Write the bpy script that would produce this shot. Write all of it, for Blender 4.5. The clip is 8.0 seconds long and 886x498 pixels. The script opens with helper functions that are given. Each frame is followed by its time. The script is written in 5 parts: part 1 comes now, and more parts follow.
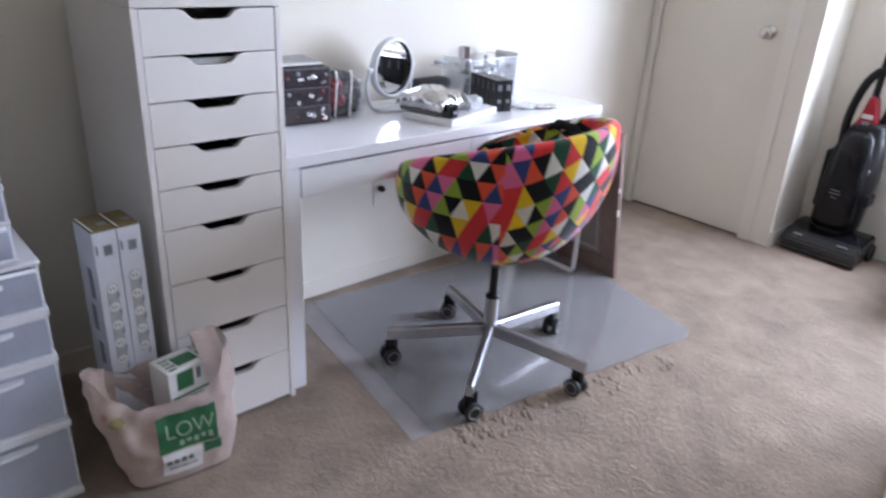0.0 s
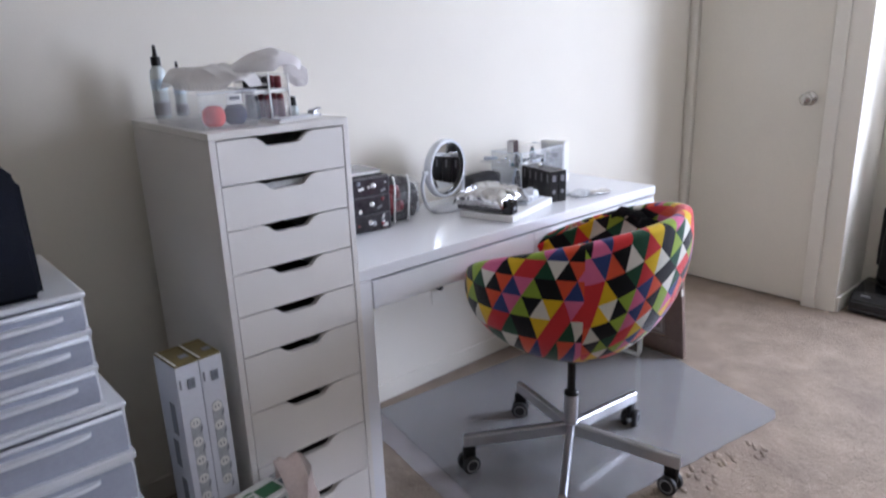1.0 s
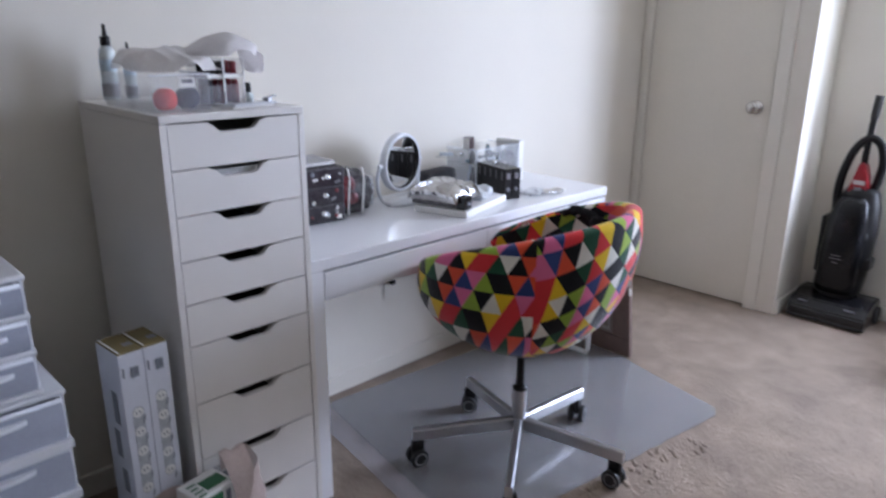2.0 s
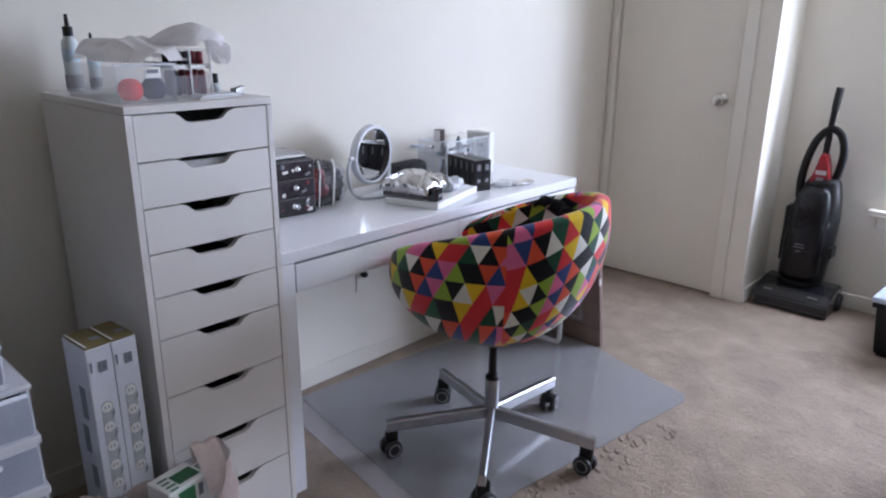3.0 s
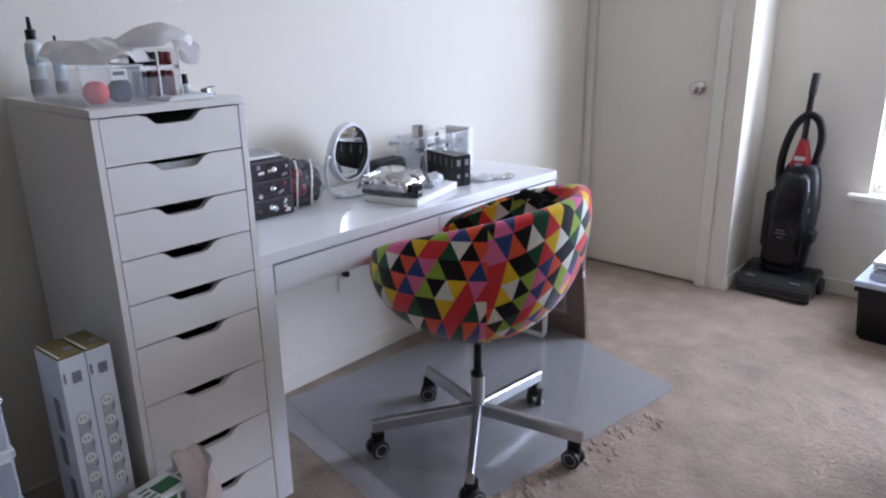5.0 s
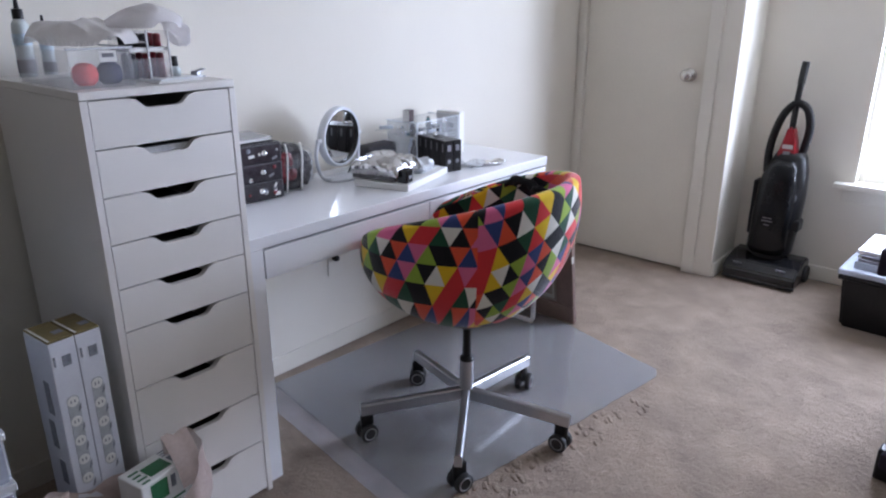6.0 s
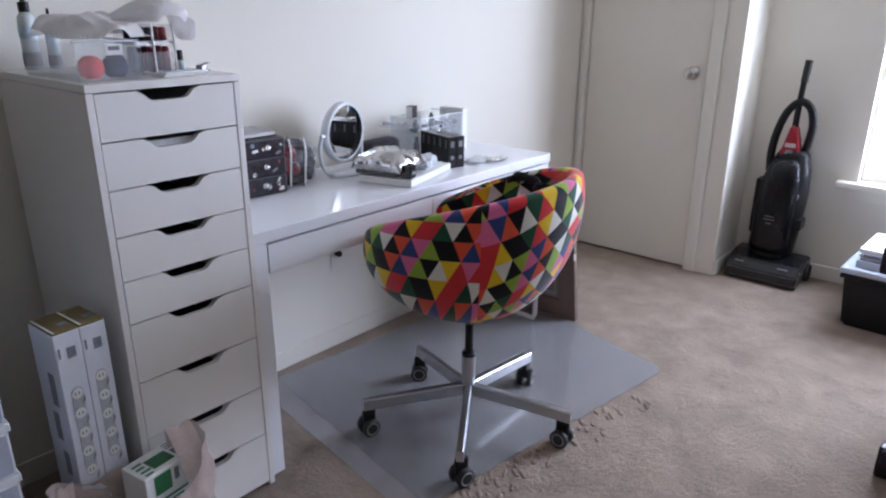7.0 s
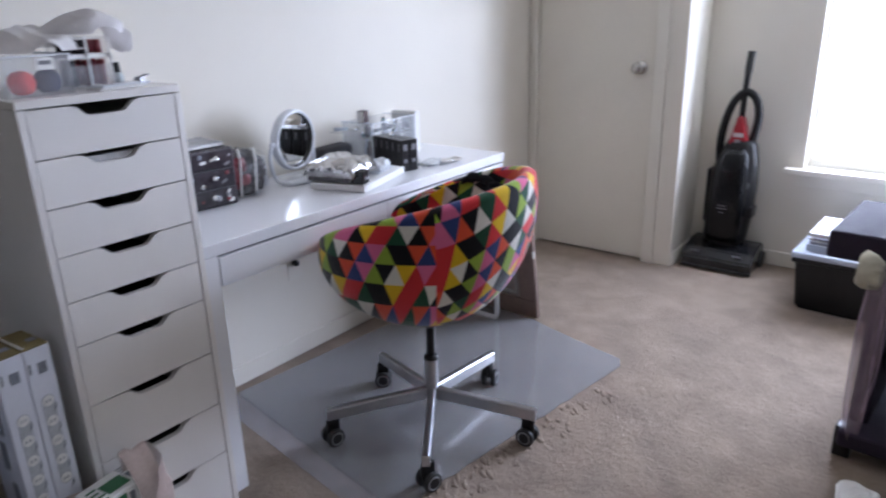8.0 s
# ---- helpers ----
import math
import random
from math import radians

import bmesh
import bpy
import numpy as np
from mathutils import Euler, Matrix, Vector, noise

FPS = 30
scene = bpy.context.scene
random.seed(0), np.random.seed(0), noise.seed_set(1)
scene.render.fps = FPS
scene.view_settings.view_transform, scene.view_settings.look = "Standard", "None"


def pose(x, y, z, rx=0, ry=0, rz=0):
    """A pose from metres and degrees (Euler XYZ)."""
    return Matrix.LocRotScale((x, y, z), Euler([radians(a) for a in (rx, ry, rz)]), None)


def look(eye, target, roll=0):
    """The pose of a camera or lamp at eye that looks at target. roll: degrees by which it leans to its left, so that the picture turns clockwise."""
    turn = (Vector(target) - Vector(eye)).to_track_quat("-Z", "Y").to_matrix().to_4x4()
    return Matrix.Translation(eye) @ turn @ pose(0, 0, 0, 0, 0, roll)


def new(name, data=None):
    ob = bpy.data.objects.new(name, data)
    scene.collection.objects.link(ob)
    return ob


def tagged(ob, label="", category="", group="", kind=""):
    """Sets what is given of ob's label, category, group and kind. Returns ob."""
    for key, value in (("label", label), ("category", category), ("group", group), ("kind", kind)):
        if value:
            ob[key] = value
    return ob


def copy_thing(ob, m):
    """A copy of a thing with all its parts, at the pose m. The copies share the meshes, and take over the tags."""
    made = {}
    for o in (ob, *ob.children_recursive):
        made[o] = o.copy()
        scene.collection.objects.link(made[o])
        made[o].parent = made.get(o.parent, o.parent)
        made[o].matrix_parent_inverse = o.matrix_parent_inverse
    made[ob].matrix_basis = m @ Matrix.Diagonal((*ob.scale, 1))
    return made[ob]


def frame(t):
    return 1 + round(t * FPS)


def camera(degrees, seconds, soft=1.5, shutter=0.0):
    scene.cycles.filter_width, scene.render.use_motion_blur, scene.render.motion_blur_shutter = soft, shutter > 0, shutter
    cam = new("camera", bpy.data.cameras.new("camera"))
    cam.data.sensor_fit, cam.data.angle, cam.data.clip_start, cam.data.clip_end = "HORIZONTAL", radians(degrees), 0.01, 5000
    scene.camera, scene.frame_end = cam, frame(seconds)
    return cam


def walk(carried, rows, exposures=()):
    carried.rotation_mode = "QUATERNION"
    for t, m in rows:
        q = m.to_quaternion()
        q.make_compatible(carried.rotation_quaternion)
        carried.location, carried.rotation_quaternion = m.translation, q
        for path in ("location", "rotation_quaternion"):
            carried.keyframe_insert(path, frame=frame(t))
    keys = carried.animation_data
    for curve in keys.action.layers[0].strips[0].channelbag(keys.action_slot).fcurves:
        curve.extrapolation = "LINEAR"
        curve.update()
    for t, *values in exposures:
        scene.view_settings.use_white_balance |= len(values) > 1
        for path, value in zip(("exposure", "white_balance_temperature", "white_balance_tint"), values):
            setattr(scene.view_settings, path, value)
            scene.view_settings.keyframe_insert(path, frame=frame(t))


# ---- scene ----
from mathutils.bvhtree import BVHTree
cam = camera(64.9, 8.0, soft=2.1, shutter=0.65)
PATH = [
    (0, (-0.543, -2.104, 1.3), (0.705, -0.761, 0.501), 3.2),
    (0.5, (-0.582, -1.987, 1.305), (0.651, -0.587, 0.583), 2.2),
    (1, (-0.605, -1.961, 1.343), (0.644, -0.512, 0.758), -2.1),
    (1.5, (-0.607, -1.965, 1.339), (0.673, -0.524, 0.805), -1.2),
    (2, (-0.61, -1.967, 1.331), (0.735, -0.61, 0.74), 0.5),
    (2.2, (-0.613, -1.978, 1.319), (0.753, -0.651, 0.709), 1.0),
    (3.3, (-0.614, -1.979, 1.323), (0.785, -0.681, 0.722), 0.5),
    (3.5, (-0.608, -1.977, 1.329), (0.788, -0.677, 0.726), 0.5),
    (4, (-0.597, -1.972, 1.325), (0.81, -0.683, 0.724), 0.2),
    (4.5, (-0.591, -1.966, 1.325), (0.826, -0.689, 0.723), -0.7),
    (4.7, (-0.588, -1.973, 1.315), (0.829, -0.699, 0.71), -0.8),
    (5.8, (-0.594, -1.977, 1.316), (0.838, -0.74, 0.666), -0.2),
    (6, (-0.595, -1.974, 1.323), (0.836, -0.742, 0.665), -0.0),
    (6.5, (-0.602, -1.979, 1.319), (0.828, -0.746, 0.66), -0.1),
    (7, (-0.604, -1.974, 1.317), (0.824, -0.741, 0.654), 0.3),
    (7.5, (-0.598, -1.969, 1.316), (0.836, -0.741, 0.654), 0.4),
    (8, (-0.579, -1.988, 1.312), (0.915, -0.83, 0.657), -1.5),
]
walk(cam, [(t, look(eye, target, roll)) for t, eye, target, roll in PATH],
     [(0.0, 0.41, 6660, 10), (0.5, 0.45, 6620, 10), (1.0, 0.12, 6770, 10), (1.5, 0.0, 6620, 10), (2.0, -0.01, 6500, 10), (8.0, -0.02, 6500, 10)])


# ---- light ----
world = bpy.data.worlds.new("sky")
scene.world = world
world.use_nodes = True
sky = world.node_tree.nodes.new("ShaderNodeTexSky")
sky.sky_type, sky.sun_disc, sky.sun_elevation, sky.sun_rotation = "NISHITA", False, radians(40), radians(60)
world.node_tree.links.new(sky.outputs[0], world.node_tree.nodes["Background"].inputs[0])
world.node_tree.nodes["Background"].inputs[1].default_value = 0.1

WIN_Y0, WIN_Y1, WIN_Z0, WIN_Z1 = -2.45, -1.345, 0.52, 2.10
lamp = bpy.data.lights.new("window_daylight", "AREA")
lamp.shape, lamp.size, lamp.size_y, lamp.energy, lamp.color = "RECTANGLE", WIN_Y1 - WIN_Y0, WIN_Z1 - WIN_Z0, 102.0, (0.678, 0.785, 1.062)
lamp_ob = new("window_daylight", lamp)
lamp_ob.matrix_world = look((3.29, (WIN_Y0 + WIN_Y1) / 2, (WIN_Z0 + WIN_Z1) / 2), (0, (WIN_Y0 + WIN_Y1) / 2, (WIN_Z0 + WIN_Z1) / 2 - 0.3))


# ---- materials ----
def mat(name, color, rough=0.5, metal=0.0, vary=0.08, scale=6.0, bump=0.0, bump_scale=120.0, alpha=1.0, spec=0.5, grain=0.0, trans=0.0, coat=0.0):
    m = bpy.data.materials.new(name)
    m.use_nodes = True
    nt = m.node_tree
    b = nt.nodes["Principled BSDF"]
    b.inputs["Roughness"].default_value, b.inputs["Metallic"].default_value = rough, metal
    b.inputs["Alpha"].default_value, b.inputs["Specular IOR Level"].default_value = alpha, spec
    b.inputs["Transmission Weight"].default_value, b.inputs["Coat Weight"].default_value = trans, coat
    tc = nt.nodes.new("ShaderNodeTexCoord")
    n1 = nt.nodes.new("ShaderNodeTexNoise")
    n1.inputs["Scale"].default_value, n1.inputs["Detail"].default_value = scale, 5
    nt.links.new(tc.outputs["Object"], n1.inputs["Vector"])
    n2 = nt.nodes.new("ShaderNodeTexNoise")
    n2.inputs["Scale"].default_value, n2.inputs["Detail"].default_value = bump_scale, 3
    nt.links.new(tc.outputs["Object"], n2.inputs["Vector"])
    add = nt.nodes.new("ShaderNodeMix")
    add.data_type = "FLOAT"
    add.inputs[0].default_value = 0.35 if grain == 0 else grain
    nt.links.new(n1.outputs[0], add.inputs[2])
    nt.links.new(n2.outputs[0], add.inputs[3])
    ramp = nt.nodes.new("ShaderNodeValToRGB")
    lo, hi = [c * (1 - vary) for c in color], [min(1, c * (1 + vary)) for c in color]
    ramp.color_ramp.elements[0].position, ramp.color_ramp.elements[1].position = 0.3, 0.7
    ramp.color_ramp.elements[0].color, ramp.color_ramp.elements[1].color = (*lo, 1), (*hi, 1)
    nt.links.new(add.outputs[0], ramp.inputs[0])
    nt.links.new(ramp.outputs[0], b.inputs["Base Color"])
    if rough > 0.05:
        mr = nt.nodes.new("ShaderNodeMapRange")
        mr.inputs[3].default_value, mr.inputs[4].default_value = rough * 0.85, min(1, rough * 1.15)
        nt.links.new(n1.outputs[0], mr.inputs[0])
        nt.links.new(mr.outputs[0], b.inputs["Roughness"])
    if bump:
        bp = nt.nodes.new("ShaderNodeBump")
        bp.inputs["Strength"].default_value, bp.inputs["Distance"].default_value = bump, 0.004
        nt.links.new(n2.outputs[0], bp.inputs["Height"])
        nt.links.new(bp.outputs[0], b.inputs["Normal"])
    return m


WALL = mat("wall_paint", (0.755, 0.71, 0.625), 0.75, vary=0.03, scale=2.5, bump=0.15, bump_scale=260)
CEIL = mat("ceiling_paint", (0.8, 0.755, 0.67), 0.9, vary=0.02, bump=0.3, bump_scale=180)
TRIM = mat("trim_paint", (0.75, 0.71, 0.63), 0.4, vary=0.04, scale=5)
DOOR = mat("door_paint", (0.72, 0.675, 0.585), 0.5, vary=0.04, scale=3, bump=0.08, bump_scale=90)
CARPET = mat("carpet_pile", (0.262, 0.203, 0.157), 0.95, vary=0.24, scale=9, bump=0.9, bump_scale=240, spec=0.1, grain=0.3)
nt = CARPET.node_tree
nap = nt.nodes["Principled BSDF"]
nap.inputs["Sheen Weight"].default_value, nap.inputs["Sheen Roughness"].default_value = 0.3, 0.5
nap.inputs["Sheen Tint"].default_value = (1.0, 0.86, 0.76, 1)
tcc = nt.nodes.new("ShaderNodeTexCoord")
def pile_noise(scale, detail, distortion):
    n = nt.nodes.new("ShaderNodeTexNoise")
    n.inputs["Scale"].default_value, n.inputs["Detail"].default_value, n.inputs["Distortion"].default_value = scale, detail, distortion
    nt.links.new(tcc.outputs["Object"], n.inputs["Vector"])
    return n.outputs[0]
# trodden and brushed patches, then clumps of tufts
brushed, clump = pile_noise(3.2, 7, 1.3), pile_noise(46, 4, 0.8)
patch = nt.nodes.new("ShaderNodeValToRGB")
patch.color_ramp.elements[0].position, patch.color_ramp.elements[1].position = 0.34, 0.66
patch.color_ramp.elements[0].color, patch.color_ramp.elements[1].color = (0.85, 0.845, 0.85, 1), (1.16, 1.15, 1.13, 1)
nt.links.new(brushed, patch.inputs[0])
shade = nt.nodes.new("ShaderNodeMix")
shade.data_type, shade.blend_type = "RGBA", "MULTIPLY"
shade.inputs[0].default_value = 1
nt.links.new(nap.inputs["Base Color"].links[0].from_socket, shade.inputs[6])
nt.links.new(patch.outputs[0], shade.inputs[7])
nt.links.new(shade.outputs[2], nap.inputs["Base Color"])
cb2 = nt.nodes.new("ShaderNodeBump")
cb2.inputs["Strength"].default_value, cb2.inputs["Distance"].default_value = 0.32, 0.02
nt.links.new(clump, cb2.inputs["Height"])
for n in nt.nodes:
    if n.type == "TEX_NOISE" and n.inputs["Scale"].default_value == 9:
        n.inputs["Distortion"].default_value, n.inputs["Detail"].default_value = 0.4, 9
first = [n for n in nt.nodes if n.type == "BUMP" and n != cb2][0]
nt.links.new(cb2.outputs[0], first.inputs["Normal"])
WHITE = mat("white_lacquer", (0.81, 0.785, 0.755), 0.32, vary=0.015, scale=4)
DESK = mat("white_desk_foil", (0.85, 0.855, 0.88), 0.13, vary=0.012, scale=4, spec=0.5)
# near-black that puts the shade inside drawers into the colour
DARK = mat("drawer_shade", (0.05, 0.045, 0.04), 0.7)
CHROME = mat("chrome", (0.7, 0.7, 0.7), 0.12, 1.0, vary=0.03)
ALU = mat("satin_aluminium", (0.46, 0.46, 0.48), 0.33, 1.0, vary=0.05, scale=20)
BLACK = mat("black_plastic", (0.010, 0.0095, 0.010), 0.35, vary=0.2, scale=12, spec=0.3)
GLOSSBLK = mat("glossy_black_plastic", (0.012, 0.012, 0.014), 0.12, vary=0.1, scale=8)
RUBBER = mat("rubber", (0.02, 0.02, 0.02), 0.6)
MIRROR = mat("mirror_silver", (0.9, 0.9, 0.9), 0.02, 1.0, vary=0.0)
BRASS = mat("knob_nickel", (0.55, 0.53, 0.50), 0.25, 1.0, vary=0.05)
BROWN = mat("brown_board", (0.20, 0.135, 0.11), 0.65, vary=0.25, scale=9, bump=0.2)
WHITEMETAL = mat("white_steel", (0.75, 0.75, 0.75), 0.3, vary=0.02)


# ---- building helpers ----
def thing(name, x, y, z, rz=0, label="", category="", group="", kind=""):
    e = new(name)
    e.empty_display_size = 0.05
    e.matrix_world = pose(x, y, z, 0, 0, rz)
    return tagged(e, label, category, group, kind)


def mesh_of(bm, name, material, smooth=False):
    me = bpy.data.meshes.new(name)
    bmesh.ops.recalc_face_normals(bm, faces=bm.faces[:])
    bm.to_mesh(me)
    bm.free()
    for m in (material if isinstance(material, (list, tuple)) else [material]):
        me.materials.append(m)
    if smooth:
        for p in me.polygons:
            p.use_smooth = True
    return me


def part(name, bm, material, parent=None, label="", smooth=False):
    ob = new(name, mesh_of(bm, name, material, smooth))
    if parent is not None:
        ob.parent = parent
    if label:
        ob["label"] = label
    return ob


def box(x0, y0, z0, x1, y1, z1, bevel=0.0, seg=2, bm=None):
    b = bmesh.new()
    bmesh.ops.create_cube(b, size=1, matrix=Matrix.Translation(((x0 + x1) / 2, (y0 + y1) / 2, (z0 + z1) / 2)) @ Matrix.Diagonal((abs(x1 - x0), abs(y1 - y0), abs(z1 - z0), 1)))
    if bevel:
        bmesh.ops.bevel(b, geom=b.edges[:], offset=bevel, segments=seg, affect="EDGES", profile=0.5)
    if bm is None:
        return b
    return join(bm, b)


def join(a, b, m=None):
    """Add b to a, at m."""
    vs = {v: a.verts.new((m @ v.co) if m else v.co) for v in b.verts}
    for f in b.faces:
        a.faces.new([vs[v] for v in f.verts])
    b.free()
    return a


def lathe(profile, seg=32, m=None):
    """Turn (r, z) pairs round the z axis."""
    b = bmesh.new()
    rings = []
    for r, z in profile:
        rings.append([b.verts.new((r * math.cos(2 * math.pi * k / seg), r * math.sin(2 * math.pi * k / seg), z)) for k in range(seg)] if r > 1e-5 else [b.verts.new((0, 0, z))])
    for p, q in zip(rings, rings[1:]):
        for k in range(seg):
            f = [p[k % len(p)], p[(k + 1) % len(p)], q[(k + 1) % len(q)], q[k % len(q)]]
            f = list(dict.fromkeys(f))
            if len(f) > 2:
                b.faces.new(f)
    if m:
        bmesh.ops.transform(b, matrix=m, verts=b.verts[:])
    return b


def cyl(p, q, r0, r1=None, seg=20):
    p, q = Vector(p), Vector(q)
    r1 = r0 if r1 is None else r1
    d = q - p
    m = Matrix.Translation(p) @ d.to_track_quat("Z", "Y").to_matrix().to_4x4()
    return lathe([(0, 0), (r0, 0), (r1, d.length), (0, d.length)], seg, m)


def spline(points, n=8):
    """Catmull-Rom through points."""
    P = [Vector(p) for p in points]
    P = [P[0] * 2 - P[1]] + P + [P[-1] * 2 - P[-2]]
    out = []
    for a, b, c, d in zip(P, P[1:], P[2:], P[3:]):
        for k in range(n):
            t = k / n
            out.append(0.5 * (2 * b + (c - a) * t + (2 * a - 5 * b + 4 * c - d) * t * t + (3 * b - a - 3 * c + d) * t ** 3))
    return out + [P[-2]]


def tube(points, r, seg=10, ribs=0.0):
    b = bmesh.new()
    pts = [Vector(p) for p in points]
    rings = []
    up = Vector((0.13, 0.21, 0.97))
    for i, p in enumerate(pts):
        d = (pts[min(i + 1, len(pts) - 1)] - pts[max(i - 1, 0)]).normalized()
        u = up - d * up.dot(d)
        if u.length < 0.05:
            u = d.orthogonal()
        u.normalize()
        w = d.cross(u)
        up = u
        rr = r * (1 + (ribs if i % 2 else -ribs))
        rings.append([b.verts.new(p + (u * math.cos(2 * math.pi * k / seg) + w * math.sin(2 * math.pi * k / seg)) * rr) for k in range(seg)])
    for p, q in zip(rings, rings[1:]):
        for k in range(seg):
            b.faces.new([p[k], p[(k + 1) % seg], q[(k + 1) % seg], q[k]])
    b.faces.new(rings[0][::-1])
    b.faces.new(rings[-1])
    return b


def prism(outline, y0, y1, axis="y"):
    """Extrude an (a, b) outline: axis y gives (x, z) outlines, z gives (x, y), x gives (y, z)."""
    b = bmesh.new()
    put = {"y": lambda a, c, d: (a, d, c), "z": lambda a, c, d: (a, c, d), "x": lambda a, c, d: (d, a, c)}[axis]
    lo = [b.verts.new(put(a, c, y0)) for a, c in outline]
    hi = [b.verts.new(put(a, c, y1)) for a, c in outline]
    n = len(outline)
    b.faces.new(lo)
    b.faces.new(hi[::-1])
    for k in range(n):
        b.faces.new([lo[k], hi[k], hi[(k + 1) % n], lo[(k + 1) % n]])
    return b


def crumple(w, d, h, seed, amount=0.02, freq=14.0, detail=5, flat=True):
    """A crumpled, half-flattened lump of film of that size, on z = 0."""
    b = bmesh.new()
    bmesh.ops.create_icosphere(b, subdivisions=detail, radius=1)
    off = Vector((seed * 7.3, seed * 3.1, seed * 1.7))
    for v in b.verts:
        c = v.co.copy()
        q = Vector((math.copysign(abs(c.x) ** 0.6, c.x) * w / 2, math.copysign(abs(c.y) ** 0.6, c.y) * d / 2, c.z * h / 2))
        k = 1 - abs(noise.noise(q * freq + off)) * 2
        k2 = 1 - abs(noise.noise(q * freq * 2.3 + off)) * 2
        q += c * amount * (k - 0.4) + c * amount * 0.5 * (k2 - 0.4)
        q.z += h / 2
        v.co = Vector((q.x, q.y, max(q.z, 0.001 + 0.002 * abs(k)) if flat else q.z))
    return b


def drape(w, d, h, seed, fold=0.02, freq=12.0, n=34, peak=(0.0, 0.0), sharp=1.0):
    """A crumpled sheet or half-empty bag of film, w by d, that swells to h, lying on z = 0."""
    b = bmesh.new()
    off = Vector((seed * 5.7, seed * 2.9, seed * 1.3))
    g = []
    for i in range(n + 1):
        line = []
        for j in range(n + 1):
            a, c = 2 * i / n - 1, 2 * j / n - 1
            f = 1 + 0.16 * noise.noise(Vector((a * 1.7, c * 1.7, 0)) + off)
            x, y = a * w / 2 * math.sqrt(1 - c * c * 0.42) * f, c * d / 2 * math.sqrt(1 - a * a * 0.42) * f
            swell = max(0.0, 1 - ((a - peak[0]) ** 2 + (c - peak[1]) ** 2) ** sharp * 0.72)
            q = Vector((x, y, 0)) + off
            ridge = 1 - 2 * abs(noise.noise(q * freq))
            ridge2 = 1 - 2 * abs(noise.noise(q * freq * 2.4))
            z = h * swell ** 0.7 + fold * (ridge - 0.3) * (0.35 + swell) + fold * 0.4 * ridge2 * (0.3 + swell)
            line.append(b.verts.new((x, y, max(0.0015, z))))
        g.append(line)
    for i in range(n):
        for j in range(n):
            b.faces.new([g[i][j], g[i + 1][j], g[i + 1][j + 1], g[i][j + 1]])
    bmesh.ops.solidify(b, geom=b.faces[:], thickness=0.0012)
    return b


# ---- structure ----
NY, DX, RX, SY, WX, H = 0.03, 2.845, 3.17, -4.6, -2.3, 2.44
RETY = -0.83
def structure(name, bm, m, label="", category=""):
    return tagged(part(name, bm, m), label, category or name.split("_")[0], kind="structure")

structure("floor", box(WX - 0.1, SY - 0.1, -0.12, RX + 0.1, NY + 0.1, 0), CARPET, "beige cut-pile carpet covering the whole room", "floor")
structure("ceiling", box(WX - 0.1, SY - 0.1, H, RX + 0.1, NY + 0.1, H + 0.1), CEIL, "plain white painted ceiling", "ceiling")
structure("wall_north", box(WX - 0.1, NY, 0, DX + 0.1, NY + 0.1, H), WALL, "off-white painted wall behind the desk", "wall")
structure("wall_south", box(WX - 0.1, SY - 0.1, 0, RX + 0.12, SY, H), WALL, "off-white painted wall behind the viewer", "wall")
# out of view; its brown is chosen to weaken and warm the bounced light
structure("wall_west", box(WX - 0.1, SY, 0, WX, NY, H), mat("bounce_cut_brown", (0.30, 0.25, 0.20), 0.8, vary=0.05), "plain unseen side wall, coloured brown to cut bounced light", "wall")
DY0, DY1, DH = -0.672, -0.03, 2.03
w = box(DX, DY1 + 0.004, 0, DX + 0.1, NY, H)
box(DX, RETY, 0, DX + 0.1, DY0 - 0.004, H, bm=w)
box(DX, DY0 - 0.004, DH + 0.006, DX + 0.1, DY1 + 0.004, H, bm=w)
structure("wall_closet", w, WALL, "off-white painted closet wall round a flush door", "wall")
structure("wall_return", box(DX + 0.1, RETY, 0, RX, RETY + 0.1, H), WALL, "short off-white return wall beside the closet", "wall")
structure("wall_closet_back", box(DX + 0.1, RETY + 0.1, 0, DX + 0.12, NY + 0.1, H), WALL, "plain wall closing the closet", "wall")
w = box(RX, WIN_Y1, 0, RX + 0.12, RETY + 0.1, H)
box(RX, SY, 0, RX + 0.12, WIN_Y0, H, bm=w)
box(RX, WIN_Y0, 0, RX + 0.12, WIN_Y1, WIN_Z0, bm=w)
box(RX, WIN_Y0, WIN_Z1, RX + 0.12, WIN_Y1, H, bm=w)
structure("wall_east", w, WALL, "off-white painted wall with a bright window", "wall")

def baseboard(x0, y0, x1, y1):
    b = box(x0, y0, 0, x1, y1, 0.075, 0.003)
    structure("baseboard", b, TRIM, "white painted wooden baseboard", "baseboard")

baseboard(WX, NY - 0.007, DX - 0.002, NY)
baseboard(RX - 0.013, SY, RX, RETY - 0.014)
baseboard(DX + 0.01, RETY - 0.013, RX - 0.001, RETY)
baseboard(WX, SY, WX + 0.013, NY - 0.015)

# closet door with knob and casing
d = thing("door_1", DX, 0, 0, 0, "flush off-white painted closet door, closed", "door", kind="structure")
part("leaf", box(0.006, DY0, 0.012, 0.041, DY1, DH, 0.002), DOOR, d)
part("casing", box(-0.012, DY0 - 0.068, 0, -0.0005, DY0 - 0.006, DH + 0.065, 0.003), TRIM, d)
part("casing", box(-0.012, DY1 + 0.006, 0, -0.0005, DY1 + 0.04, DH + 0.065, 0.003), TRIM, d)
part("casing", box(-0.012, DY0 - 0.006, DH + 0.006, -0.0005, DY1 + 0.006, DH + 0.065, 0.003), TRIM, d)
